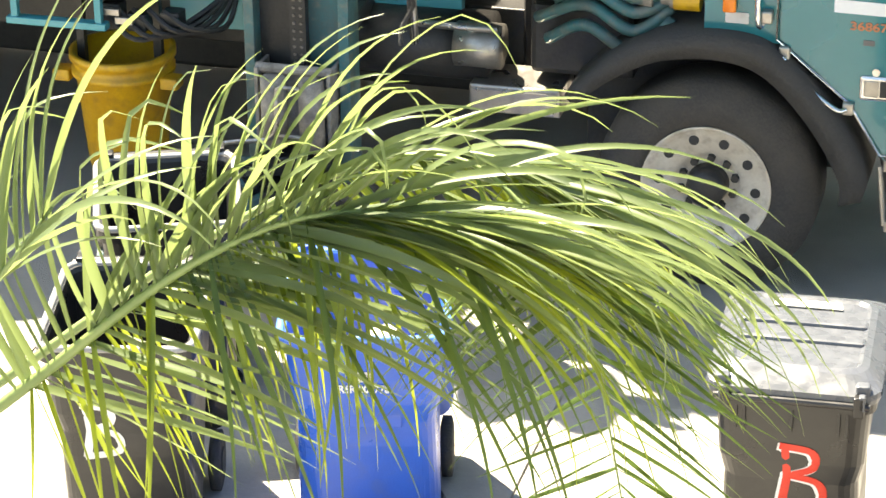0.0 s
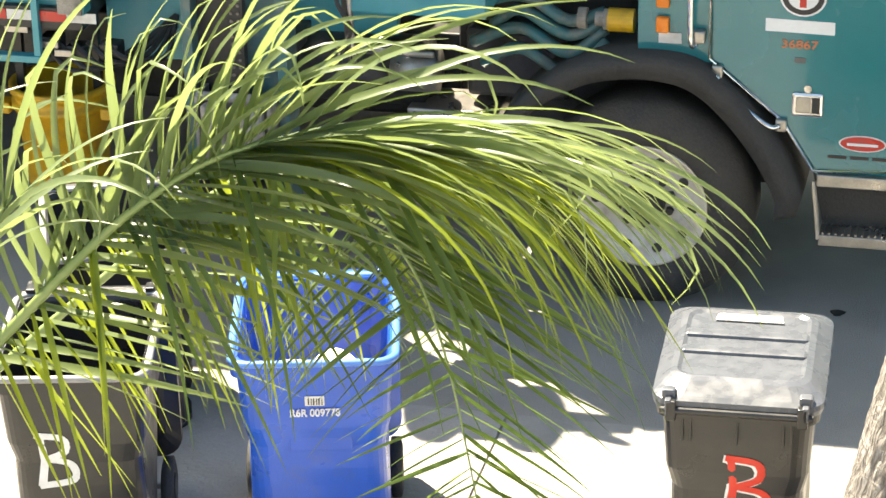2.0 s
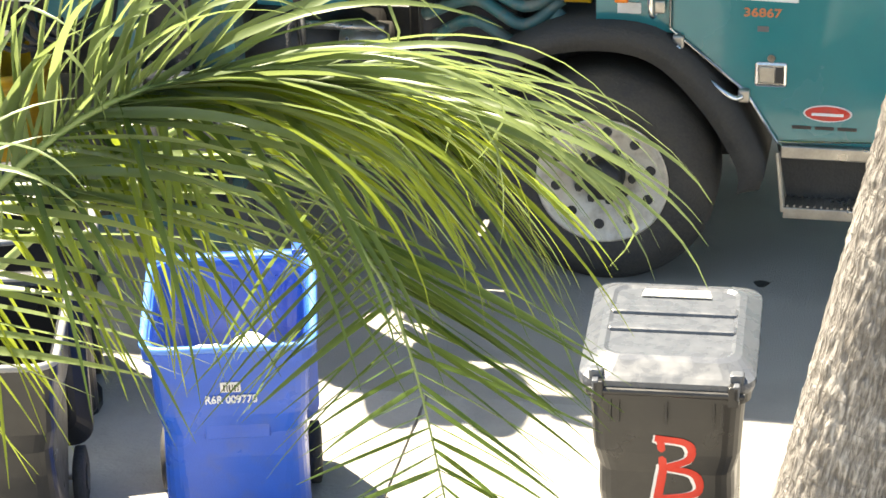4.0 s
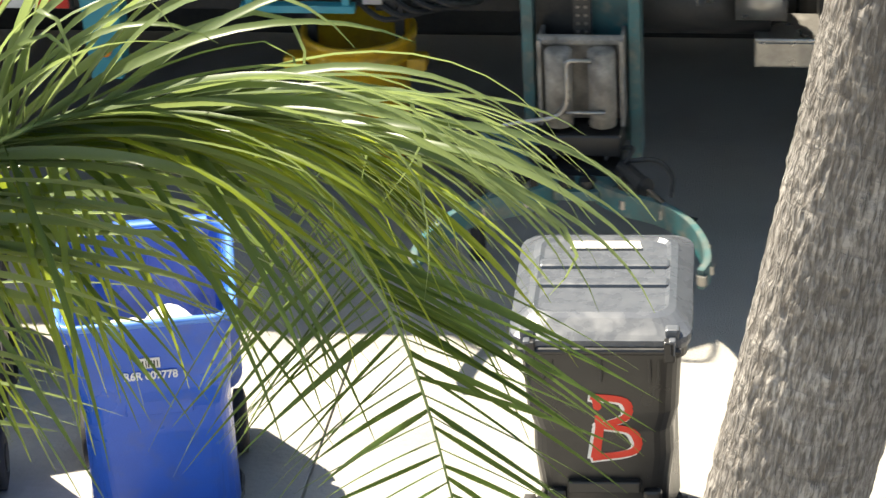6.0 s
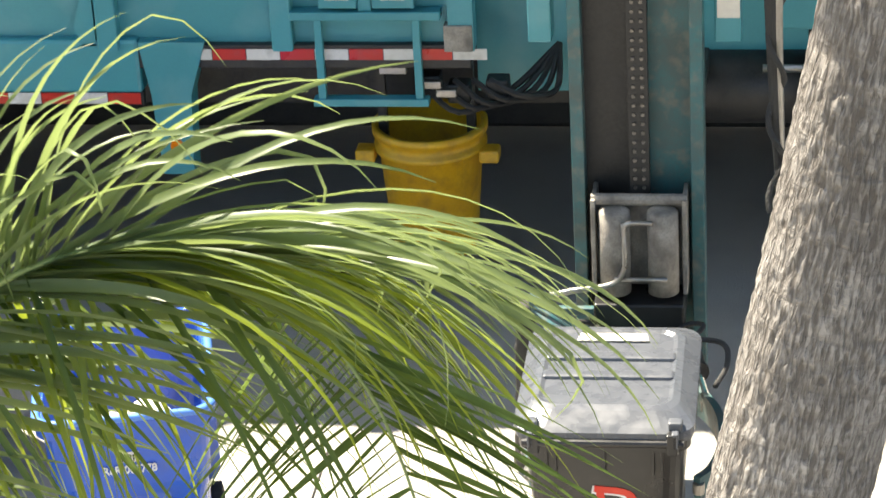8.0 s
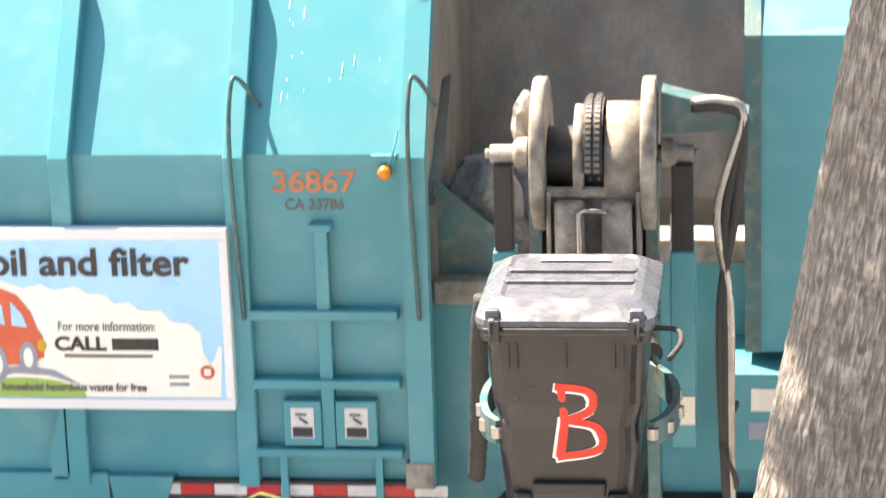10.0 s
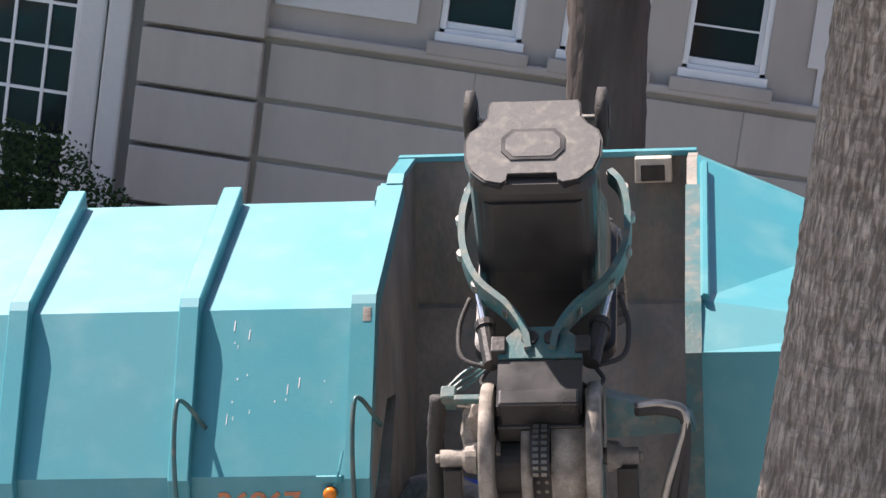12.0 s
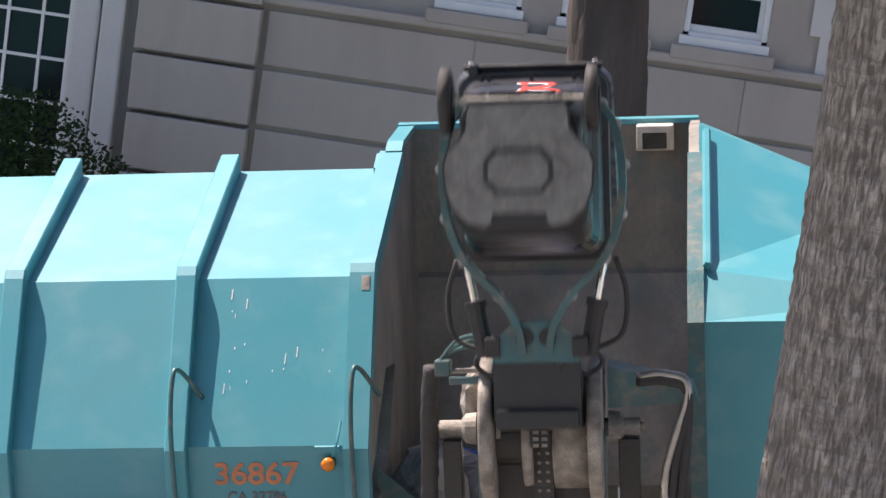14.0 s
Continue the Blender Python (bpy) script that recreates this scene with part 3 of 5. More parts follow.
box(bm, -1.77, -1.66, YS + 0.012, YS + 0.035, 2.80, 2.83, 0.003)
tube(bm, smooth_line([(-1.69, YS, 2.79), (-1.67, YS - 0.02, 2.84), (-1.655, YS + 0.05, 2.93)], 8), 0.006, 6)
tp("lamp_bracket", bm, TEAL, lamp)
for x in (-2.375, -1.595):
    bm = bmesh.new()
    tube(bm, smooth_line([(x + 0.02, YS - 0.04, 2.1), (x + 0.01, YS - 0.075, 2.5), (x, YS - 0.075, 2.9), (x + 0.005, YS + 0.0, 3.14), (x + 0.03, YS + 0.06, 3.16), (x + 0.10, YS + 0.16, 3.02)], 30), 0.011, 8)
    tp("grab_handle", bm, TEAL_WORN, body, smooth=True)
bm = bmesh.new()
box(bm, -1.66, -1.535, YS - 0.045, YS + 0.02, 1.31, 1.43, 0.004)
tp("corner_plate", bm, DUSTY, body, "beige worn corner plate")
bm = bmesh.new()
box(bm, -8.2, -1.55, YS - 0.01, YS + 0.2, 1.22, 1.33, 0.006)
sill = tp("side_sill", bm, DARKSTEEL, body)
for x0, k in [(-2.845 + 0.152 * i, i) for i in range(9)]:
    bm = bmesh.new()
    box(bm, x0 + 0.002, x0 + 0.15, YS - 0.014, YS - 0.009, 1.262, 1.312)
    tp("reflective_tape", bm, (WHITETAPE, REDTAPE)[k % 2], sill)
bm = bmesh.new()
prism(bm, [(-3.02, 1.35), (-2.72, 1.35), (-2.80, 1.1), (-2.82, 0.72), (-2.96, 0.72), (-2.98, 1.1)], YS - 0.03, YS + 0.10, "y")
leg = tp("outrigger", bm, TEAL, body)
bm = bmesh.new()
lathe(bm, [(-0.012, 0.004), (-0.008, 0.03), (0.012, 0.03)], 16, "y", (-2.885, YS - 0.035, 0.86))
tp("side_reflector", bm, AMBER, leg, "amber side reflector")
bm = bmesh.new()
box(bm, -5.2, -3.02, YS - 0.02, YS + 0.7, 1.10, 1.36, 0.02)
tank = tp("side_tank", bm, TEAL, body, "teal side tank under the body")
for k in range(10):
    bm = bmesh.new()
    x0 = -3.03 - 0.152 * (k + 1)
    box(bm, x0 + 0.002, x0 + 0.15, YS - 0.024, YS - 0.0195, 1.056, 1.108)
    tp("reflective_tape", bm, (REDTAPE, WHITETAPE)[k % 2], tank)
bm = bmesh.new()
box(bm, -5.2, -3.02, YS - 0.019, YS + 0.02, 1.05, 1.11)
tp("tape_rail", bm, DARKSTEEL, tank)

# advertising board on the body
SY = YS - 0.075
bm = bmesh.new()
for a in ((-4.62, -2.405, 2.475, 2.525), (-4.62, -2.405, 1.69, 1.74), (-2.445, -2.405, 1.74, 2.475), (-4.62, -4.58, 1.74, 2.475)):
    box(bm, a[0], a[1], SY - 0.014, SY + 0.05, a[2], a[3], 0.005)
board = tp("poster_frame", bm, WHITE, body, "white poster frame with public notice")
bm = bmesh.new()
box(bm, -4.59, -2.43, SY, SY + 0.03, 1.72, 2.50)
tp("poster", bm, BOARD_BLUE, board, "printed poster with cloud and car")
bm = bmesh.new()
cloud = [(-4.58, 1.745), (-2.47, 1.745), (-2.455, 1.98), (-2.47, 1.985), (-2.49, 1.93), (-2.51, 1.90), (-2.54, 1.96), (-2.55, 2.05), (-2.6, 2.09), (-2.68, 2.10), (-2.72, 2.15),
         (-2.82, 2.15), (-2.86, 2.19), (-2.93, 2.18), (-2.97, 2.22), (-3.05, 2.23), (-3.10, 2.26), (-3.20, 2.24), (-3.26, 2.27), (-3.34, 2.25), (-3.45, 2.29), (-4.58, 2.27)]
prism(bm, cloud, SY - 0.003, SY + 0.001, "y")
tp("printed_cloud", bm, BOARD_CREAM, board)


def ink(name, material, polys, depth=0.005):
    bm = bmesh.new()
    for p in polys:
        prism(bm, p, SY - depth, SY - depth + 0.0015, "y")
    tp(name, bm, material, board)


def disc(cx, cz, rx, rz, n=22, a0=0, a1=360):
    return [(cx + rx * math.cos(radians(a0 + (a1 - a0) * k / n)), cz + rz * math.sin(radians(a0 + (a1 - a0) * k / n))) for k in range(n + (a1 - a0 < 360))]


ink("printed_hill", GREENINK, [disc(-3.38, 1.745, 0.30, 0.09, 20, 0, 180)])
ink("printed_road", GREYBLUE, [[(-3.8, 1.80), (-3.37, 1.895), (-3.22, 1.87), (-3.10, 1.80), (-3.25, 1.845), (-3.40, 1.855), (-3.8, 1.76)]], 0.006)
ink("printed_car", CARRED, [[(-3.85, 1.89), (-3.35, 1.895), (-3.262, 1.93), (-3.265, 2.03), (-3.285, 2.06), (-3.31, 2.14), (-3.37, 2.22), (-3.46, 2.26), (-3.7, 2.27), (-3.85, 2.15)]], 0.007)
ink("printed_car_window", BOARD_BLUE, [[(-3.50, 2.10), (-3.43, 2.08), (-3.44, 2.17), (-3.48, 2.21), (-3.50, 2.21)], [(-3.40, 2.08), (-3.33, 2.07), (-3.35, 2.13), (-3.40, 2.19)]], 0.0085)
for x, z, k in ((-3.335, 1.93, 1.0), (-3.48, 1.90, 1.16)):
    ink("printed_car_wheel", GREYBLUE, [disc(x, z, 0.042 * k, 0.075 * k)], 0.0086)
    ink("printed_hubcap", BOARD_CREAM, [disc(x, z, 0.022 * k, 0.045 * k)], 0.010)
ink("printed_lamp", YELLOW, [disc(-3.27, 1.985, 0.02, 0.028)], 0.0095)
ink("unreadable_print", GREYINK, [[(-3.17, 1.93), (-2.77, 1.93), (-2.77, 1.945), (-3.17, 1.945)]], 0.005)
ink("barred_number", INK, [[(-2.95, 1.965), (-2.74, 1.965), (-2.74, 2.02), (-2.95, 2.02)]], 0.005)
ink("printed_logo", GREYBLUE, [[(-2.7, 1.80), (-2.61, 1.80), (-2.61, 1.815), (-2.7, 1.815)], [(-2.70, 1.835), (-2.61, 1.835), (-2.61, 1.85), (-2.70, 1.85)]], 0.005)
ink("printed_emblem", CARRED, [disc(-2.525, 1.865, 0.033, 0.033)], 0.005)
ink("printed_emblem_core", BOARD_CREAM, [[(-2.54, 1.85), (-2.51, 1.85), (-2.51, 1.88), (-2.54, 1.88)]], 0.007)
lettering("headline", "oil and filter", 0.175, INK, board, (-3.49, SY - 0.006, 2.312), T0, 0.91, bold=0.0035)
lettering("notice_line", "For more information:", 0.062, GREYINK, board, (-3.19, SY - 0.006, 2.055), T0, 0.44)
lettering("notice_call", "CALL", 0.088, INK, board, (-3.21, SY - 0.006, 1.965), T0, 0.235, bold=0.003)
lettering("notice_foot", "and household hazardous waste for free", 0.05, GREYINK, board, (-3.545, SY - 0.0085, 1.775), T0, 0.74, bold=0.0008)

# hopper
WALL = [(11.16, 1.4), (11.16, 2.5), (11.55, 2.62), (11.9, 2.95), (11.55, 3.0), (10.86, 2.62), (YS + 0.06, 2.83), (11.27, 3.495), (12.42, 3.88), (12.5, 3.91), (13.05, 3.92), (13.2, 2.83), (13.2, 1.4)]
bm = bmesh.new()
prism(bm, WALL, -1.60, -1.545)
side_wall = tp("hopper_wall", bm, HOPPER, label="dirty steel hopper wall")
bm = bmesh.new()
prism(bm, [(12.40, 3.886), (12.5, 3.922), (12.98, 3.932), (12.98, 3.905), (12.5, 3.895), (12.42, 3.862)], -1.612, -1.533)
tp("wall_cap", bm, TEAL, side_wall, "teal capping strip")
bm = bmesh.new()
prism(bm, [(13.0, 3.91), (13.06, 3.91), (13.06, 1.4), (12.45, 1.4), (12.45, 2.2), (12.94, 3.165), (13.0, 3.18)], -1.545, -0.13)
far = tp("hopper_wall", bm, HOPPER, label="scraped beige hopper back wall")
bm = bmesh.new()
box(bm, -1.62, -0.11, 12.985, 13.075, 3.91, 3.94, 0.004)
tp("rim", bm, TEAL, far)
bm = bmesh.new()
box(bm, -0.42, -0.235, 12.88, 13.0, 3.79, 3.915, 0.008)
hl = tp("hopper_lamp", bm, RIM, far, "white housing of the hopper lamp")
bm = bmesh.new()
box(bm, -0.39, -0.27, 12.875, 12.885, 3.80, 3.88, 0.004)
tp("lens", bm, GLASS, hl)
bm = bmesh.new()
prism(bm, [(YS, 1.95), (YS, 3.35), (11.0, 3.52), (12.3, 3.98), (13.05, 3.92), (13.05, 1.95)], -0.152, -0.104)
rw = tp("hopper_wall", bm, HOPPER, label="worn right-hand hopper wall")
bm = bmesh.new()
prism(bm, [(YS - 0.01, 1.95), (YS - 0.01, 3.35), (10.98, 3.53), (12.0, 3.90), (12.03, 3.86), (11.01, 3.49), (YS + 0.02, 3.34), (YS + 0.02, 1.95)], -0.157, -0.087)
tp("edge_strip", bm, TEAL_WORN, rw)
bm = bmesh.new()
box(bm, -1.54, -0.16, 11.215, 13.05, 1.35, 1.42)
prism(bm, [(11.9, 1.4), (13.0, 1.4), (13.0, 2.3)], -1.55, -0.11)
tp("hopper_floor", bm, HOPPER)
bm = bmesh.new()
box(bm, -1.58, -0.72, 11.15, 11.21, 0.95, 2.05, 0.004)
box(bm, -0.72, -0.105, 11.15, 11.21, 0.95, 2.25, 0.004)
lw = tp("hopper_front", bm, TEAL, label="teal lower hopper front")
for x0, x1, z in ((-1.56, -0.73, 2.05), (-0.72, -0.11, 2.25)):
    bm = bmesh.new()
    box(bm, x0, x1, 11.10, 11.34, z, z + 0.11, 0.01)
    tp("sill", bm, DUSTY, lw)
bm = bmesh.new()
prism(bm, [(-1.56, 2.61), (-1.24, 2.34), (-1.24, 2.16), (-1.56, 2.16)], 11.22, 11.25, "y")
tp("guide_plate", bm, TEAL_WORN, lw, "slanting worn teal guide plate")
rng = random.Random(3)
for k in range(12):
    bm = bmesh.new()
    bmesh.ops.create_icosphere(bm, subdivisions=3, radius=rng.uniform(0.12, 0.22))
    for v in bm.verts:
        v.co += Vector(noise.noise_vector(v.co * 6 + Vector((k * 3, 0, 0)))) * 0.07
    bmesh.ops.transform(bm, matrix=Matrix.Translation((rng.uniform(-1.40, -0.75), rng.uniform(11.5, 12.2), rng.uniform(2.15, 2.5))), verts=bm.verts)
    tp("rubbish_bag", bm, (BAG, BAG, BLUEPL, PAPER, BAG)[k % 5], truck, ("dark rubbish bag", "dark rubbish bag", "blue rubbish", "pale rubbish", "dark rubbish bag")[k % 5])

# box in front of the hopper
bm = bmesh.new()
v = [bm.verts.new(p) for p in ((-0.103, YS, 1.95), (0.8, YS, 1.95), (0.8, 13.1, 1.95), (-0.103, 13.1, 1.95),
                               (-0.103, YS, 3.35), (0.8, YS, 3.345), (0.8, 13.1, 3.5), (-0.103, 13.1, 3.90),
                               (-0.103, 11.02, 3.53), (0.8, 10.95, 3.40), (0.8, 12.3, 3.60), (-0.103, 12.3, 3.99))]
for f in ((0, 1, 5, 4), (4, 5, 9, 8), (8, 9, 10, 11), (11, 10, 6, 7), (7, 6, 2, 3), (3, 2, 1, 0), (0, 4, 8, 11, 7, 3), (1, 2, 6, 10, 9, 5)):
    bm.faces.new([v[i] for i in f])
front_box = tp("front_housing", bm, TEAL, label="teal sloped housing ahead of the hopper")
bm = bmesh.new()
tube(bm, [(-0.07, 11.0, 3.545), (-0.07, 12.2, 3.97)], 0.02, 6)
tp("edge_pipe", bm, TEAL, front_box)
bm = bmesh.new()
box(bm, -0.22, 0.45, YS - 0.15, YS + 0.4, 1.45, 1.90, 0.012)
cab2 = tp("valve_cabinet", bm, TEAL, label="teal valve cabinet with paper tags")
for a in ((-0.13, 0.03, 1.73, 1.83), (-0.14, 0.03, 1.60, 1.68)):
    bm = bmesh.new()
    box(bm, a[0], a[1], YS - 0.155, YS - 0.149, a[2], a[3])
    tp("tag", bm, (PAPER, GREYBLUE)[a[2] < 1.7], cab2)

# chassis, axles and wheels
bm = bmesh.new()
box(bm, -8.0, 3.2, 11.35, 11.5, 0.8, 1.1, 0.01)
box(bm, -8.0, 3.2, 12.5, 12.65, 0.8, 1.1, 0.01)
for x in (-7.5, -4.5, -2.4, -1.2, 0.2, 2.6):
    box(bm, x - 0.06, x + 0.06, 11.4, 12.6, 0.85, 1.05)
box(bm, -8.1, -1.6, 11.0, 13.0, 1.2, 1.34)
tp("chassis", bm, DARKSTEEL, label="dark greasy chassis frame")
# added block: hides sunlit ground beyond, so the view under the truck stays dark
bm = bmesh.new()
box(bm, -8.0, 0.6, 12.7, 13.1, 0.10, 1.3, 0.03)
tp("far_tank", bm, DARKSTEEL, label="unseen dark block added along the far side")
bm = bmesh.new()
box(bm, 0.15, 1.05, 11.3, 12.8, 0.75, 2.2, 0.05)
box(bm, 0.25, 0.75, 11.05, 11.4, 0.9, 1.25, 0.03)
tp("engine", bm, DARKSTEEL, label="dark engine behind the cab")
bm = bmesh.new()
tube(bm, [(-0.95, 11.15, 0.98), (0.05, 11.15, 0.98)], 0.17, 20)
tp("air_tank", bm, DARKSTEEL, smooth=True)
bm = bmesh.new()
tube(bm, [(-0.30, 10.95, 1.14), (0.12, 10.95, 1.14)], 0.018, 8)
tube(bm, [(-0.10, 11.05, 1.02), (0.12, 11.05, 1.02)], 0.11, 16)
tp("bright_pipe", bm, STEEL, label="bare steel pipe under the body", smooth=True)
bm = bmesh.new()
box(bm, -0.02, 0.42, 10.95, 11.25, 0.72, 0.86, 0.01)
box(bm, 0.0, 0.4, 10.94, 10.952, 0.74, 0.84)
tp("tread_step", bm, STEEL, label="chequered steel step")
bm = bmesh.new()
lathe(bm, [(-0.06, 0.02), (-0.06, 0.055), (0.06, 0.055), (0.06, 0.02)], 20, "x", (1.03, 10.86, 1.40))
tp("fuel_filter", bm, YELLOW, label="yellow fuel filter")
bm = bmesh.new()
for q in ((0.85, 0.05), (0.93, 0.035), (0.97, 0.05)):
    lathe(bm, [(-0.02, 0.01), (-0.02, q[1]), (0.02, q[1]), (0.02, 0.01)], 16, "x", (q[0], 10.86, 1.40))
tp("filter_head", bm, DUSTY)
bm = bmesh.new()
for dz, dx in ((0.0, 0.0), (0.09, 0.1), (-0.1, 0.05), (0.16, -0.06)):
    tube(bm, smooth_line([(0.30 + dx, 11.0, 1.2 + dz), (0.55, 10.9, 1.32 + dz), (0.78, 10.87, 1.22 + dz), (0.95, 10.9, 1.34 + dz * 0.5)], 16), 0.03, 8)
tp("teal_hose", bm, TEAL_WORN, smooth=True)
bm = bmesh.new()
for x, z in ((-1.75, 1.12), (-1.62, 1.08), (-1.45, 1.10)):
    box(bm, x - 0.05, x + 0.05, 10.8, 10.9, z - 0.05, z + 0.04, 0.01)
for k in range(5):
    tube(bm, smooth_line([(-1.8 + 0.08 * k, 10.82, 1.14), (-1.62 + 0.07 * k, 10.78, 1.0 + 0.02 * k), (-1.4 + 0.05 * k, 10.9, 1.06), (-1.2, 11.1, 1.2)], 14), 0.014, 6)
tp("valve_block", bm, DARKSTEEL, label="dark valve block with hoses", smooth=False)
for x, z, w in ((-1.74, 1.13, 0.05), (-1.67, 1.09, 0.045), (-1.9, 1.2, 0.06)):
    bm = bmesh.new()
    box(bm, x - w, x + w, 10.765, 10.80, z - 0.015, z + 0.02, 0.004)
    tp("bright_fitting", bm, STEEL)
bm = bmesh.new()
lathe(bm, [(0.24, 0.02), (0.24, 0.185), (0.28, 0.195), (0.74, 0.235), (0.745, 0.255), (0.77, 0.255), (0.775, 0.24), (0.82, 0.245), (0.825, 0.262), (0.86, 0.262), (0.86, 0.235), (0.4, 0.20), (0.4, 0.02)], 40, "z", (-1.79, 11.02, 0))
bk = tp("bucket", bm, YELLOW, truck, "yellow plastic bucket hung under the body", True)
for x in (-2.075, -1.515):
    bm = bmesh.new()
    box(bm, x - 0.045, x + 0.045, 10.9, 11.0, 0.70, 0.76, 0.01)
    tp("lug", bm, YELLOW, bk)
for x in (-2.0, -1.6):
    bm = bmesh.new()
    box(bm, x - 0.02, x + 0.02, 11.0, 11.04, 0.75, 1.25)
    tp("hanger", bm, DARKSTEEL, bk)


def truck_wheel(x, y, name="wheel"):
    """A wheel turning about its own middle."""
    ob = new(name)
    ob.parent = truck
    bm = bmesh.new()
    lathe(bm, [(0.16, 0.285), (0.0, 0.298), (-0.02, 0.31), (-0.015, 0.42), (0.02, 0.49), (0.05, 0.52), (0.25, 0.52), (0.28, 0.49), (0.30, 0.40), (0.29, 0.30)], 72, "y")
    part("tyre", bm, TYRE, ob, "dusty black tyre", smooth=True)
    bm = bmesh.new()
    lathe(bm, [(0.06, 0.00001), (0.06, 0.08), (0.055, 0.145), (0.02, 0.17), (0.012, 0.255), (0.0, 0.275), (-0.022, 0.295), (-0.022, 0.305), (-0.012, 0.300), (0.2, 0.285), (0.2, 0.00001)], 60, "y")
    rim = part("rim", bm, RIM, ob, "dusty white steel rim", smooth=True)
    for k in range(10):
        a = 2 * math.pi * k / 10 + 0.2
        bm = bmesh.new()
        lathe(bm, [(0.03, 0.024), (0.0105, 0.024), (0.0105, 0.002)], 16, "y", (0.232 * math.cos(a), 0.0, 0.222 * math.sin(a)))
        part("hand_hole", bm, RUBBER, rim)
        bm = bmesh.new()
        lathe(bm, [(0.03, 0.004), (0.03, 0.019), (0.065, 0.022)], 6, "y", (0.122 * math.cos(a + 0.3), 0.0, 0.132 * math.sin(a + 0.3)))
        part("wheel_nut", bm, DARKSTEEL, rim)
    bm = bmesh.new()
    lathe(bm, [(-0.05, 0.01), (-0.05, 0.07), (-0.03, 0.09), (0.08, 0.10)], 30, "y")
    part("hub", bm, DARKSTEEL, ob, "greasy dark hub", smooth=True)
    ob.matrix_basis = pose(x - T0.x, y - T0.y, 0.52)
    return ob


wheels = [truck_wheel(1.15, YS + 0.03)]
for x in (-4.6, -5.95):
    wheels.append(truck_wheel(x, YS + 0.08))

# cab
bm = bmesh.new()
CAB = [(1.12, 1.28), (1.12, 2.95), (1.25, 3.05), (3.2, 3.05), (3.3, 2.9), (3.3, 0.78), (1.95, 0.74), (1.90, 0.80), (1.79, 1.0), (1.47, 1.25)]
prism(bm, CAB, YS + 0.02, 13.1, "y")
cab = tp("cab", bm, CAB_TEAL, label="teal painted truck cab")
bm = bmesh.new()
DOOR = [(1.465, 1.28), (1.465, 2.9), (2.43, 2.9), (2.43, 0.80), (1.945, 0.775), (1.80, 1.01)]
prism(bm, DOOR, YS, YS + 0.022, "y")
bmesh.ops.bevel(bm, geom=[e for e in bm.edges if abs(e.verts[0].co.y - e.verts[1].co.y) < 1e-5], offset=0.006, segments=2, affect="EDGES")
door = tp("cab_door", bm, CAB_TEAL, cab, "teal cab door with chrome trim")
bm = bmesh.new()
prism(bm, [(1.58, 2.0), (1.58, 2.8), (2.35, 2.8), (2.35, 2.0)], YS - 0.002, YS + 0.01, "y")
tp("window", bm, GLASS, door)
for pts, r in (([(1.452, YS - 0.002, 2.9), (1.452, YS - 0.002, 1.28), (1.79, YS - 0.002, 1.0), (1.935, YS - 0.002, 0.765), (2.44, YS - 0.002, 0.79), (2.44, YS - 0.002, 2.9)], 0.006),):
    bm = bmesh.new()
    tube(bm, pts, r, 6)
    tp("door_trim", bm, CHROME, door, "thin chrome door trim")
for pts in ([(1.37, YS - 0.05, 1.9), (1.37, YS - 0.05, 1.39), (1.40, YS + 0.01, 1.36)], [(1.49, YS - 0.04, 1.215), (1.52, YS - 0.05, 1.15), (1.72, YS - 0.05, 0.995), (1.78, YS - 0.03, 0.985)]):
    bm = bmesh.new()
    tube(bm, smooth_line(pts, 14), 0.013, 8)
    tp("grab_bar", bm, CHROME, cab, "chrome grab bar", True)
for x, z in ((1.49, 1.225), (1.785, 0.985), (1.405, 1.385)):
    bm = bmesh.new()
    box(bm, x - 0.025, x + 0.025, YS - 0.03, YS + 0.02, z - 0.03, z + 0.03, 0.008)
    tp("bracket", bm, STEEL, cab)
bm = bmesh.new()
box(bm, 1.83, 1.97, YS - 0.012, YS + 0.004, 1.03, 1.145, 0.012)
latch = tp("door_latch", bm, CHROME, door, "chrome paddle latch")
bm = bmesh.new()
box(bm, 1.848, 1.915, YS - 0.016, YS - 0.01, 1.05, 1.125, 0.004)
tp("paddle", bm, STEEL, latch)
bm = bmesh.new()
box(bm, 1.92, 1.955, YS - 0.0135, YS - 0.011, 1.05, 1.125)
tp("pocket", bm, RUBBER, latch)
bm = bmesh.new()
lathe(bm, [(-0.01, 0.003), (-0.01, 0.018), (0.004, 0.02)], 16, "y", (1.90, YS - 0.002, 1.165))
tp("lock", bm, CHROME, latch)


def flat(name, material, poly, y=YS - 0.003, parent=None, label=""):
    bm = bmesh.new()
    prism(bm, poly, y, y + 0.002, "y")
    return tp(name, bm, material, parent or door, label)


flat("bare_strip", WHITE, [(1.70, 1.43), (2.01, 1.425), (2.01, 1.485), (1.70, 1.49)], label="blank white strip")
em = flat("emblem", WHITE, disc(1.865, 1.60, 0.105, 0.095), label="round printed emblem")
flat("emblem_ring", INK, disc(1.865, 1.60, 0.095, 0.086), YS - 0.005, em)
flat("emblem_core", WHITE, disc(1.865, 1.60, 0.07, 0.062), YS - 0.007, em)
flat("emblem_field", REDTAPE, [(1.85, 1.55), (1.88, 1.55), (1.88, 1.64), (1.85, 1.64)], YS - 0.009, em)
flat("emblem_bar", GREYINK, [(1.81, 1.60), (1.92, 1.60), (1.92, 1.61), (1.81, 1.61)], YS - 0.011, em)
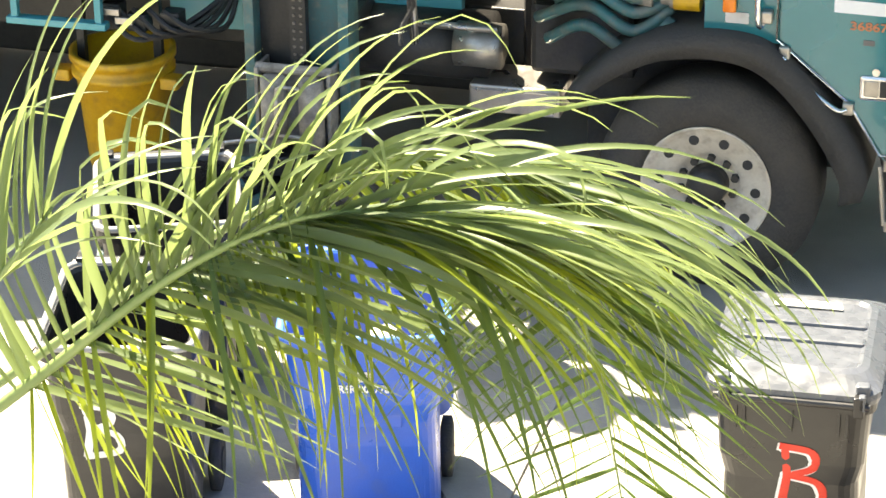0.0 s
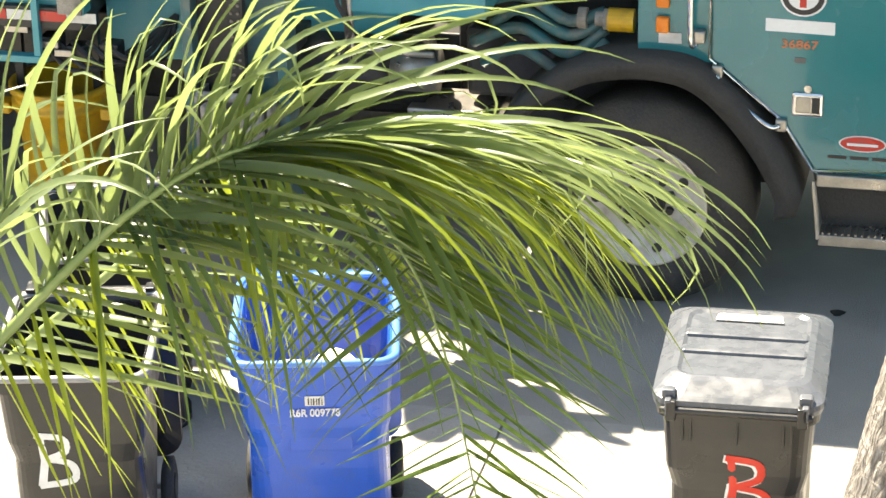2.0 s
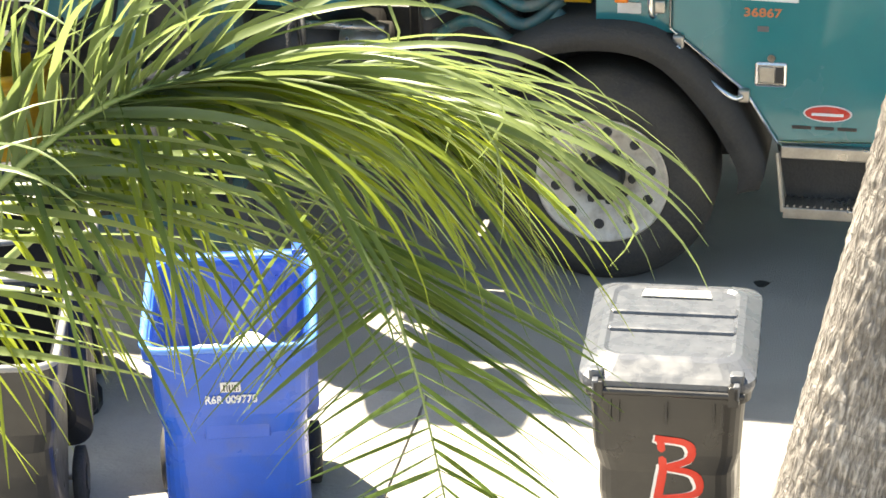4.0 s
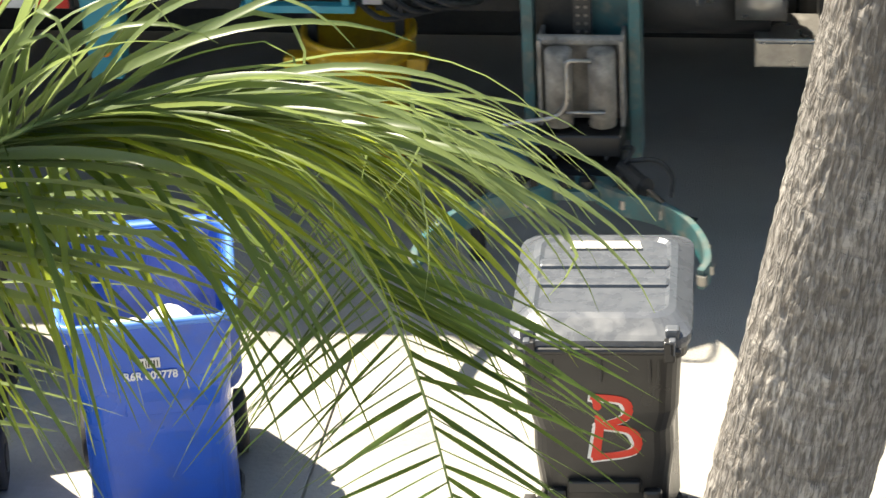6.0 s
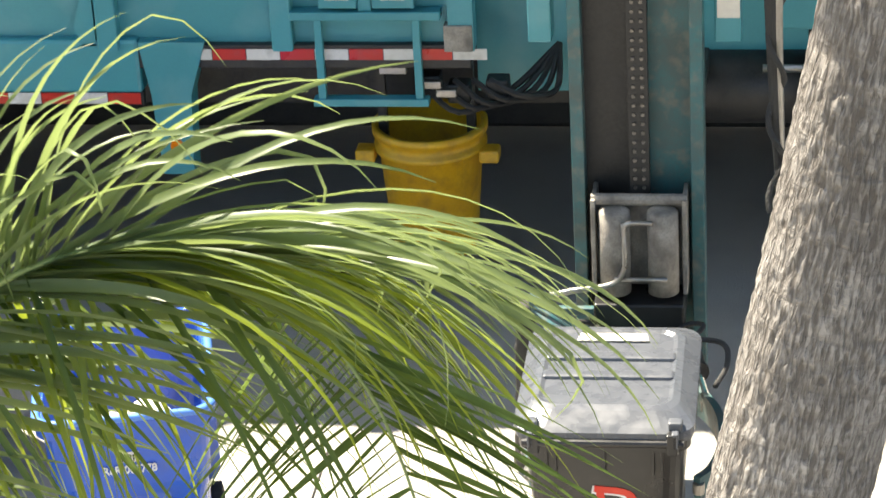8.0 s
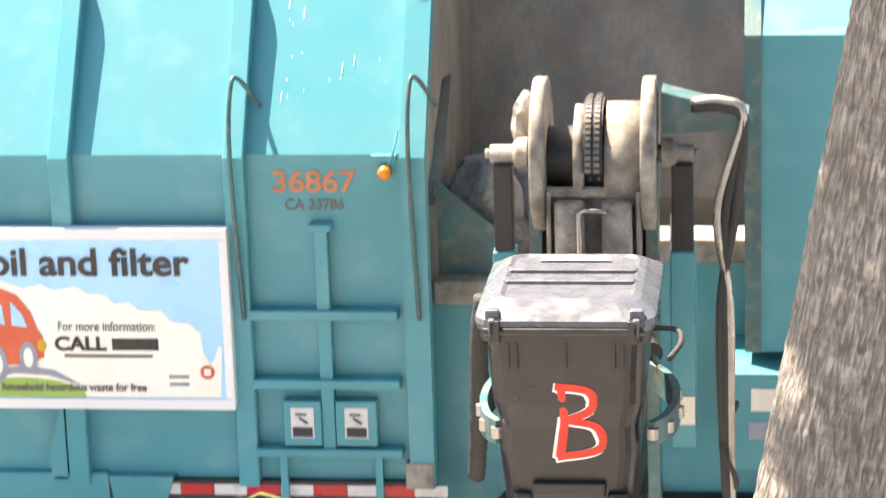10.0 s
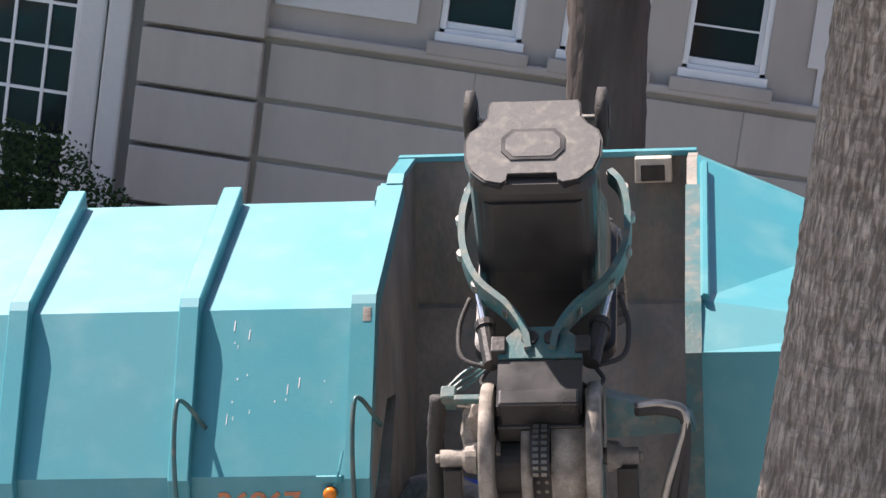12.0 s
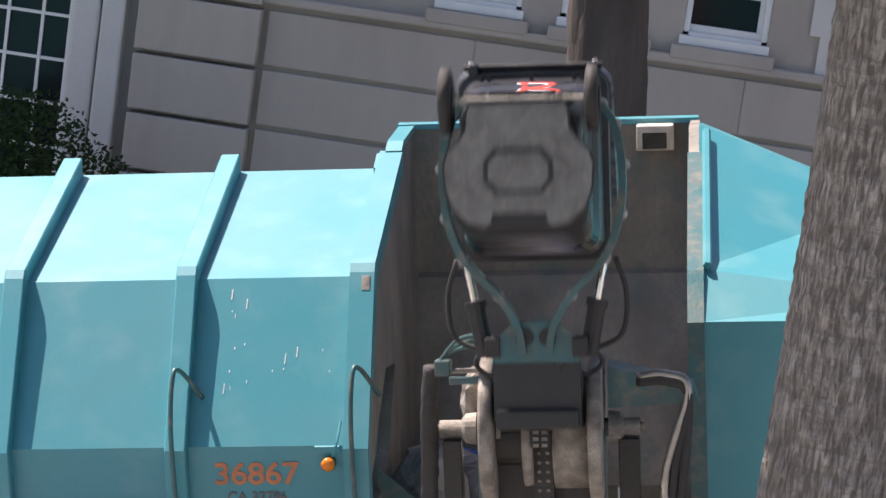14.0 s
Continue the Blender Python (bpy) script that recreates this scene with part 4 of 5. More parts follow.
lettering("door_number", "36867", 0.055, ORANGE, door, (1.775, YS - 0.004, 1.355), T0, 0.165, bold=0.001)
flat("small_print", GREYINK, [(1.835, 1.285), (1.885, 1.285), (1.885, 1.31), (1.835, 1.31)])
bd = flat("badge", WHITE, disc(2.155, 0.915, 0.108, 0.040), YS - 0.006, door, "red oval maker's badge")
flat("badge_field", REDTAPE, disc(2.155, 0.915, 0.10, 0.034), YS - 0.009, bd)
flat("badge_script", WHITE, [(2.085, 0.905), (2.225, 0.905), (2.225, 0.918), (2.085, 0.918)], YS - 0.0115, bd)
for k in range(3):
    flat("small_print", INK, [(2.0 + 0.1 * k, 0.835), (2.085 + 0.1 * k, 0.835), (2.085 + 0.1 * k, 0.85), (2.0 + 0.1 * k, 0.85)])
for z, mt in ((1.39, AMBER), (1.51, AMBER)):
    bm = bmesh.new()
    box(bm, 1.205, 1.265, YS - 0.015, YS + 0.02, z, z + 0.075, 0.008)
    tp("marker_light", bm, mt, cab, "amber marker light", True)
bm = bmesh.new()
box(bm, 1.215, 1.32, YS + 0.014, YS + 0.0185, 1.335, 1.385)
tp("sticker", bm, WHITETAPE, cab)
bm = bmesh.new()
box(bm, 1.955, 2.43, YS - 0.02, YS + 0.05, 0.695, 0.755, 0.006)
tp("step_trim", bm, STEEL, cab, "bright metal step trim")
bm = bmesh.new()
prism(bm, [(1.93, 0.74), (2.42, 0.74), (2.36, 0.47), (1.985, 0.47)], YS + 0.06, YS + 0.3, "y")
tp("step_well", bm, RUBBER, cab)
bm = bmesh.new()
box(bm, 1.975, 2.365, YS - 0.06, YS + 0.28, 0.42, 0.475, 0.006)
tube(bm, [(1.94, YS - 0.01, 0.72), (1.975, YS - 0.05, 0.45)], 0.012, 6)
tube(bm, [(2.415, YS - 0.01, 0.72), (2.365, YS - 0.05, 0.45)], 0.012, 6)
step = tp("cab_step", bm, STEEL, truck, "serrated metal cab step")
for k in range(12):
    bm = bmesh.new()
    box(bm, 1.99 + 0.03 * k, 2.0 + 0.03 * k, YS - 0.05, YS + 0.2, 0.474, 0.483)
    tp("tread_bar", bm, STEEL, step)
bm = bmesh.new()
outer = smooth_line([(0.50, 0, 0.95), (0.71, 0, 1.15), (0.95, 0, 1.27), (1.25, 0, 1.30), (1.47, 0, 1.23), (1.72, 0, 0.97), (1.88, 0, 0.68), (1.87, 0, 0.56)], 28)
inner = smooth_line([(0.54, 0, 0.90), (0.74, 0, 1.06), (0.96, 0, 1.16), (1.22, 0, 1.18), (1.42, 0, 1.11), (1.62, 0, 0.90), (1.76, 0, 0.66), (1.77, 0, 0.53)], 28)
ring = [(p.x, p.z) for p in outer] + [(p.x, p.z) for p in reversed(inner)]
va = [[bm.verts.new((x, y, z)) for x, z in ring] for y in (YS - 0.07, YS + 0.38)]
h = len(outer)
m2 = len(ring)
for k in range(m2):
    bm.faces.new((va[0][k], va[0][(k + 1) % m2], va[1][(k + 1) % m2], va[1][k]))
for q in va:
    for k in range(h - 1):
        bm.faces.new((q[k], q[k + 1], q[m2 - 2 - k], q[m2 - 1 - k]))
tp("fender", bm, RUBBER, cab, "black rubber wheel-arch fender", True)
bm = bmesh.new()
prism(bm, [(0.5, 0.5), (0.5, 1.0), (0.8, 1.2), (1.2, 1.26), (1.5, 1.2), (1.8, 0.9), (1.85, 0.5)], 11.2, 11.25, "y")
tp("wheel_well", bm, RUBBER, cab)

# lifting mast, its own space: x and z of the truck, y = 0 on the chain
MX, AXLE_Z = -0.73 - T0.x, 3.06
mast = new("lift_mast")
mast.parent = truck
tagged(mast, "teal chain-driven lifting mast")
for x, dx in ((-0.235, -0.217), (0.222, 0.212)):
    bm = bmesh.new()
    box(bm, MX + x - 0.025, MX + x + 0.025, -0.06, 0.10, 0.45, AXLE_Z, 0.004)
    part("rail", bm, TEAL_WORN, mast, "worn teal mast rail")
    bm = bmesh.new()
    lathe(bm, [(-0.025, 0.02), (-0.025, 0.30), (-0.012, 0.305), (0.025, 0.305), (0.03, 0.27), (0.03, 0.02)], 56, "x", (MX + dx, 0.06, AXLE_Z))
    part("guide_disc", bm, DUSTY, mast, "dust-caked guide disc", smooth=True)
for x, mt in ((-0.12, DARKSTEEL), (0.11, TEAL_WORN)):
    bm = bmesh.new()
    box(bm, MX + x - 0.10, MX + x + 0.10, 0.03, 0.07, 0.5, 2.75, 0.004)
    part("channel", bm, mt, mast)
bm = bmesh.new()
lathe(bm, [(-0.02, 0.02), (-0.02, 0.225), (0.12, 0.225), (0.13, 0.05)], 48, "x", (MX + 0.064, 0.06, AXLE_Z - 0.02))
part("drum", bm, DUSTY, mast, "dust-caked chain drum", smooth=True)
bm = bmesh.new()
lathe(bm, [(-0.02, 0.02), (-0.02, 0.215), (0.02, 0.215), (0.02, 0.02)], 40, "x", (MX - 0.058, 0.06, AXLE_Z - 0.02))
part("sprocket", bm, DUSTY, mast, "dusty sprocket", smooth=True)
bm = bmesh.new()
lathe(bm, [(-0.09, 0.13), (0.09, 0.13)], 30, "x", (MX - 0.15, 0.06, AXLE_Z - 0.02))
box(bm, MX - 0.21, MX + 0.21, 0.02, 0.06, 2.6, 2.95)
part("core", bm, DARKSTEEL, mast)
bm = bmesh.new()
tube(bm, [(MX - 0.42, 0.06, AXLE_Z), (MX + 0.385, 0.06, AXLE_Z)], 0.036, 14)
for x in (-0.42, 0.385):
    tube(bm, [(MX + x, 0.06, AXLE_Z), (MX + x + 0.02 * (1 if x > 0 else -1), 0.06, AXLE_Z)], 0.02, 6)
part("axle", bm, DUSTY, mast, "dusty axle", smooth=True)
bm = bmesh.new()
lathe(bm, [(-0.06, 0.04), (-0.045, 0.06), (0.0, 0.065)], 18, "x", (MX - 0.27, 0.06, AXLE_Z))
part("bearing", bm, DUSTY, mast)
bm = bmesh.new()
lathe(bm, [(0.0, 0.065), (0.045, 0.06), (0.06, 0.04)], 18, "x", (MX + 0.26, 0.06, AXLE_Z))
part("bearing", bm, DUSTY, mast)
# roller chain: two rows of pins down the front and over the drum
bm = bmesh.new()
box(bm, MX - 0.038, MX + 0.038, -0.05, 0.0, 0.5, AXLE_Z)
prism(bm, [(0.06 + q * math.cos(a), AXLE_Z - 0.02 + q * math.sin(a)) for q, aa in ((0.245, range(0, 181, 12)), (0.21, range(180, -1, -12))) for a in (radians(k) for k in aa)], MX - 0.038, MX + 0.038)
chain = part("chain", bm, DARKSTEEL, mast, "greasy double roller chain")
bm = bmesh.new()
for k in range(66):
    z = 0.55 + 0.038 * k
    for x in (-0.017, 0.017):
        lathe(bm, [(-0.056, 0.003), (-0.056, 0.0075), (-0.045, 0.009)], 7, "y", (MX + x, 0.0, z))
for k in range(31):
    a = radians(5.8 * k + 4)
    for x in (-0.017, 0.017):
        box(bm, MX + x - 0.011, MX + x + 0.011, -0.007, 0.007, -0.006, 0.006, 0, Matrix.Translation((0, 0.06 + 0.25 * math.cos(a), AXLE_Z - 0.02 + 0.25 * math.sin(a))) @ pose(0, 0, 0, math.degrees(a) + 90))
tagged(part("pin_strip", bm, CHAINSTEEL, chain), kind="stuff")
# posts beside the rails
for x, w in ((-0.37, 0.09), (0.34, 0.10)):
    bm = bmesh.new()
    box(bm, MX + x - w / 2, MX + x + w / 2, 0.0, 0.12, 1.85, 2.67, 0.006)
    post = part("post", bm, TEAL, mast, "teal support post")
    bm = bmesh.new()
    box(bm, MX + x - w / 2 + 0.008, MX + x + w / 2 - 0.008, 0.01, 0.11, 2.66, AXLE_Z - 0.04, 0.004)
    part("post_head", bm, DARKSTEEL, post, "dark steel post head")
bm = bmesh.new()
box(bm, MX + 0.30, MX + 0.385, -0.006, -0.001, 1.95, 2.07)
part("notice_tag", bm, PAPER, mast, "worn paper tag")
bm = bmesh.new()
box(bm, MX + 0.29, MX + 0.312, 0.02, 0.05, 2.2, 2.82)
part("bright_guide", bm, WHITE, mast)
for x in (-0.16, 0.16):
    bm = bmesh.new()
    box(bm, MX + x - 0.035, MX + x + 0.035, 0.1, 1.6, 1.12, 1.2, 0.005)
    part("slide_beam", bm, DARKSTEEL, mast, "dark slide beam")
bm = bmesh.new()
prism(bm, [(MX + 0.26, AXLE_Z + 0.08), (MX + 0.26, AXLE_Z + 0.25), (MX + 0.60, AXLE_Z + 0.16), (MX + 0.62, AXLE_Z + 0.10)], 0.04, 0.20, "y")
part("top_gusset", bm, TEAL_WORN, mast, "worn teal gusset")
for k in range(3):
    bm = bmesh.new()
    d = 0.035 * k
    tube(bm, smooth_line([(MX + 0.38, 0.02, AXLE_Z + 0.19 + d * 0.3), (MX + 0.50, -0.02, AXLE_Z + 0.20 + d * 0.4), (MX + 0.58, -0.04, AXLE_Z + 0.14 + d * 0.3), (MX + 0.55 - d, -0.06, AXLE_Z - 0.2),
                          (MX + 0.49 + d * 0.5, -0.05, AXLE_Z - 0.6), (MX + 0.50 + d * 0.4, -0.03, AXLE_Z - 1.2), (MX + 0.54, 0.02, AXLE_Z - 1.9)], 34), 0.019, 8)
    part("hydraulic_hose", bm, (RUBBER, RUBBER, STEEL)[k], mast, "black hydraulic hose" if k < 2 else "grey hydraulic line", smooth=True)
bm = bmesh.new()
tube(bm, [(MX + 0.52 + 0.03 * math.cos(k * 0.28), -0.04 + 0.03 * math.sin(k * 0.28), AXLE_Z - 1.0 - 0.015 * k) for k in range(60)], 0.012, 5)
part("hose_wrap", bm, RUBBER, mast)
# old rag hanging by the bearing
bm = bmesh.new()
bmesh.ops.create_icosphere(bm, subdivisions=3, radius=0.09)
for v in bm.verts:
    v.co = Vector((v.co.x * 0.55, v.co.y, v.co.z * 1.7)) + Vector(noise.noise_vector(v.co * 18)) * 0.03
bmesh.ops.transform(bm, matrix=Matrix.Translation((MX - 0.29, 0.2, AXLE_Z + 0.06)), verts=bm.verts)
part("caked_hose", bm, DUSTY, mast, "mud-caked hose coil")

# gripper carriage, origin on the mast's front at its middle; arms hang below it
ARM_Z, GRIP = -0.37, 1.05
carriage = new("gripper_carriage")
carriage.parent = truck
tagged(carriage, "dusty gripper carriage with two curved arms")
bm = bmesh.new()
box(bm, -0.185, 0.185, -0.10, -0.06, -0.17, 0.17, 0.006)
for x in (-0.19, 0.19):
    side = bmesh.new()
    box(side, x - 0.01, x + 0.01, -0.16, 0.02, -0.18, 0.18, 0.004)
    part("side_plate", side, DUSTY, carriage)
tube(bm, [(-0.20, -0.12, 0.17), (0.20, -0.12, 0.17)], 0.022, 10)
part("back_plate", bm, DUSTY, carriage, "dust-caked back plate")
for x in (-0.10, 0.10):
    bm = bmesh.new()
    lathe(bm, [(-0.165, 0.02), (-0.165, 0.065), (0.14, 0.065), (0.15, 0.05), (0.15, 0.02)], 24, "z", (x, -0.16, 0.0))
    part("cylinder", bm, DUSTY, carriage, "dusty hydraulic cylinder", smooth=True)
bm = bmesh.new()
tube(bm, smooth_line([(-0.06, -0.22, 0.12), (-0.055, -0.25, 0.06), (-0.06, -0.25, -0.05), (-0.12, -0.24, -0.11), (-0.28, -0.25, -0.13), (-0.42, -0.25, -0.16)], 22), 0.011, 8)
tube(bm, smooth_line([(0.06, -0.22, 0.12), (0.0, -0.24, 0.13), (-0.05, -0.24, 0.12), (-0.055, -0.25, 0.06)], 12), 0.009, 8)
tube(bm, [(-0.1, -0.235, -0.09), (0.12, -0.235, -0.09)], 0.009, 6)
part("pipe", bm, STEEL, carriage, "bare steel hydraulic pipe", smooth=True)
bm = bmesh.new()
box(bm, -0.455, -0.385, -0.30, -0.235, -0.215, -0.135, 0.008)
box(bm, -0.39, -0.1, -0.235, -0.205, -0.235, -0.205, 0.005)
for k in range(3):
    tube(bm, smooth_line([(-0.43, -0.30, -0.15 - 0.02 * k), (-0.35, -0.34 - 0.02 * k, -0.16 - 0.02 * k), (-0.24, -0.36 - 0.02 * k, -0.24), (-0.16, -0.38, -0.30)], 14), 0.008, 6)
part("hose_bracket", bm, TEAL_WORN, carriage, "teal hose bracket")
for o in carriage.children:
    o.data.transform(Matrix.Translation((0, 0, 0.015)) @ Matrix.Diagonal((0.92, 1, 1.10, 1)))
# hose sheath under the bracket
bm = bmesh.new()
hose = smooth_line([(-0.43, -0.27, -0.18), (-0.45, -0.26, -0.35), (-0.46, -0.22, -0.6), (-0.48, -0.15, -0.85), (-0.50, -0.05, -1.0)], 40)
tube(bm, hose, 0.036, 10)
for v in bm.verts:
    v.co += Vector(noise.noise_vector(v.co * 30)) * 0.008
sheath = part("hose_sheath", bm, RUBBER, truck, "wrapped black hose sheath", (-0.43, -0.27, -0.18), True)
bm = bmesh.new()
prism(bm, [(-0.17, -0.30), (0.17, -0.30), (0.17, -0.38), (0.09, -0.46), (-0.09, -0.46), (-0.17, -0.38)], ARM_Z - 0.02, ARM_Z + 0.02, "z")
part("arm_plate", bm, TEAL_WORN, carriage, "worn teal arm plate")
bm = bmesh.new()
prism(bm, [(-0.17, -0.06), (0.17, -0.06), (0.17, -0.297), (-0.17, -0.297)], ARM_Z - 0.012, ARM_Z + 0.05, "z")
part("arm_mount", bm, BLACKPL, carriage, "black arm mount")
# shade under the plate's flange is put into this block's black
bm = bmesh.new()
box(bm, -0.175, 0.175, -0.25, -0.03, -0.285, -0.185, 0.01)
box(bm, -0.16, 0.16, -0.12, -0.04, ARM_Z - 0.05, -0.28, 0.01)
part("hanger_block", bm, BLACKPL, carriage, "hanger block blackened for the flange's shade")
for x in (-0.045, 0.045):
    bm = bmesh.new()
    lathe(bm, [(-0.03, 0.004), (-0.03, 0.034), (0.055, 0.036), (0.055, 0.004)], 18, "z", (x, -0.40, ARM_Z))
    part("pivot_pin", bm, DARKSTEEL, carriage)
arms = []
for s in (-1, 1):
    arm = new("gripper_arm")
    arm.parent = carriage
    tagged(arm, "curved teal gripper arm")
    pts = smooth_line([(0, 0, 0), (0.02 * s, -0.10, 0), (0.09 * s, -0.22, 0), (0.22 * s, -0.36, 0), (0.285 * s, -0.53, 0), (0.298 * s, -0.72, 0), (0.27 * s, -0.88, 0), (0.22 * s, -0.96, 0)], 36)
    bm = bmesh.new()
    rings = []
    for i, p in enumerate(pts):
        d = (pts[min(i + 1, len(pts) - 1)] - pts[max(i - 1, 0)]).normalized()
        nrm = Vector((-d.y, d.x, 0)) * 0.014
        h = Vector((0, 0, 0.042 + 0.012 * math.sin(math.pi * i / len(pts))))
        rings.append([p - nrm - h, p + nrm - h, p + nrm + h, p - nrm + h])
    loft(bm, rings)
    me = part("blade", bm, TEAL_WORN, None, "worn teal arm blade")
    me.parent = arm
    for p in pts[12::6]:
        bm = bmesh.new()
        lathe(bm, [(-0.02, 0.004), (-0.02, 0.022), (0.02, 0.022), (0.02, 0.004)], 10, "z", (p.x * 1.03, p.y, 0.0))
        part("bolt", bm, STEEL, arm)
    bm = bmesh.new()
    box(bm, 0.12 * s - 0.03, 0.12 * s + 0.03, -0.06, 0.02, -0.04, 0.05, 0.006)
    tube(bm, [(0.15 * s, 0.02, 0.05), (0.19 * s, -0.20, 0.05)], 0.036, 12)
    tube(bm, [(0.183 * s, -0.17, 0.05), (0.19 * s, -0.20, 0.05)], 0.044, 12)
    part("ram", bm, DARKSTEEL, arm)
    bm = bmesh.new()
    tube(bm, [(0.19 * s, -0.20, 0.05), (0.225 * s, -0.38, 0.05)], 0.016, 10)
    part("ram_rod", bm, CHROME, arm, "chrome ram rod")
    bm = bmesh.new()
    tube(bm, smooth_line([(0.17 * s, 0.0, 0.09), (0.28 * s, -0.06, 0.10), (0.30 * s, -0.22, 0.10), (0.26 * s, -0.36, 0.08)], 16), 0.011, 7)
    tube(bm, smooth_line([(0.15 * s, -0.02, 0.09), (0.20 * s, 0.05, 0.12), (0.14 * s, 0.10, 0.10), (0.08 * s, 0.06, 0.08)], 14), 0.010, 7)
    part("hose", bm, RUBBER, arm, smooth=True)
    arms.append((s, arm))


# house across the street, upright in the world
HY = 20.0
house = new("house")
tagged(house, "grey plaster house front with sash windows and string courses", "house")
GROUND_Z = -3.0


def hp(name, bm, material, parent=house, label=""):
    return part(name, bm, material, parent, label)


openings = [(-6.95, -5.53, 1.6, 4.6)] + [(x, x + 0.64, 3.57, 4.82) for x in (-2.78, -1.85, -0.92, 0.6, 1.9, 3.2)]
bm = bmesh.new()
xs = sorted({-14.0, 14.0, *[o[0] for o in openings], *[o[1] for o in openings]})
for a, b in zip(xs, xs[1:]):
    o = [q for q in openings if q[0] <= a and q[1] >= b]
    if o:
        box(bm, a, b, HY, HY + 0.35, GROUND_Z, o[0][2])
        box(bm, a, b, HY, HY + 0.35, o[0][3], 7.5)
    else:
        box(bm, a, b, HY, HY + 0.35, GROUND_Z, 7.5)
bmesh.ops.remove_doubles(bm, verts=bm.verts, dist=1e-4)
wall = hp("wall", bm, PLASTER, label="weathered grey-beige plaster wall")
bm = bmesh.new()
box(bm, -14, 14, HY + 0.4, HY + 7, GROUND_Z, 7.4)
hp("core", bm, GREYINK)
bm = bmesh.new()
box(bm, -14.3, 14.3, HY - 0.4, HY + 7.2, 7.5, 7.8)
hp("roof", bm, PLASTER_PALE)
# rusticated courses
def course(x0, x1, y0, z0, z1):
    bm = bmesh.new()
    box(bm, x0, x1, HY - y0, HY + 0.01, z0 + 0.018, z1 - 0.018, 0.012)
    hp("plaster_block", bm, PLASTER, wall)
for k in range(-8, 6):
    z0 = 2.42 + 0.46 * k
    if z0 + 0.46 <= 3.36:
        course(-5.02, -4.08, 0.16, z0, z0 + 0.46)
        for a, b in ((-4.04, -2.45), (-2.45, -0.4), (-0.4, 1.6), (1.6, 3.6), (3.6, 6.0)):
            course(a, b, 0.05, z0, z0 + 0.46)
course(-5.02, -4.08, 0.16, 3.34, 3.9)
course(-5.02, -4.08, 0.16, 3.9, 4.7)
bm = bmesh.new()
box(bm, -4.10, 6.0, HY - 0.09, HY + 0.01, 3.37, 3.44, 0.015)
box(bm, -5.04, -4.05, HY - 0.22, HY + 0.01, 3.90, 3.97, 0.015)
hp("string_course", bm, PLASTER, wall)
bm = bmesh.new()
box(bm, -4.05, -2.95, HY - 0.025, HY + 0.01, 3.62, 5.0, 0.01)
hp("pale_panel", bm, PLASTER_PALE, wall, "pale repainted plaster panel")
bm = bmesh.new()
prism(bm, [(0.02, 3.72), (0.10, 3.72), (0.10, 3.42), (0.55, 3.42), (0.55, 5.0), (0.02, 5.0)], HY - 0.03, HY + 0.01, "y")
hp("pale_panel", bm, PLASTER_PALE, wall, "pale repainted plaster panel")
for o in openings:
    x0, x1, z0, z1 = o
    w = hp("window", bmesh.new(), GLASS)
    big = x1 - x0 > 1
    bm = bmesh.new()
    box(bm, x0, x1, HY + 0.12, HY + 0.14, z0, z1)
    hp("pane", bm, GLASS, w, "dark window glass")
    bm = bmesh.new()
    f = 0.05
    box(bm, x0, x0 + f, HY + 0.02, HY + 0.14, z0, z1, 0.006)
    box(bm, x1 - f, x1, HY + 0.02, HY + 0.14, z0, z1, 0.006)
    box(bm, x0, x1, HY + 0.02, HY + 0.14, z0, z0 + f, 0.006)
    box(bm, x0, x1, HY + 0.02, HY + 0.14, z1 - f, z1, 0.006)
    if not big:
        box(bm, x0 - 0.02, x1 + 0.02, HY - 0.03, HY + 0.05, z0 - 0.05, z0 + 0.02, 0.008)
        box(bm, x0 + f, x1 - f, HY + 0.06, HY + 0.11, z0 + f, z0 + f + 0.05, 0.004)
        box(bm, x0 + f, x1 - f, HY + 0.09, HY + 0.12, z0 + 0.34, z0 + 0.355)
        box(bm, x1 - f - 0.04, x1 - f, HY + 0.07, HY + 0.12, z0, z1)
    hp("window_frame", bm, WHITE, w, "white painted window frame")
    if big:
        n = int((x1 - x0) / 0.27)
        for k in range(1, n + 1):
            bm = bmesh.new()
            x = x1 - 0.27 * k
            box(bm, x - 0.012, x + 0.012, HY + 0.09, HY + 0.125, z0, z1)
            hp("muntin", bm, WHITE, w)
        for k in range(1, 9):
            bm = bmesh.new()
            z = z0 + 0.05 + 0.345 * k
            box(bm, x0, x1, HY + 0.092, HY + 0.122, z - 0.012, z + 0.012)
            hp("muntin", bm, WHITE, w)
    else:
        bm = bmesh.new()
        box(bm, x0 - 0.07, x1 + 0.07, HY - 0.10, HY + 0.02, z0 - 0.16, z0 - 0.05, 0.015)
        hp("window_sill", bm, PLASTER, w)
bm = bmesh.new()
box(bm, -5.53, -5.32, HY - 0.10, HY + 0.1, GROUND_Z, 4.7, 0.02)
box(bm, -5.30, -5.12, HY - 0.14, HY + 0.05, GROUND_Z, 4.7, 0.02)
hp("door_surround", bm, PLASTER_PALE, wall, "pale fluted window surround")


# palms
def to_street(x, y, z):
    return S @ Vector((x, y, z))


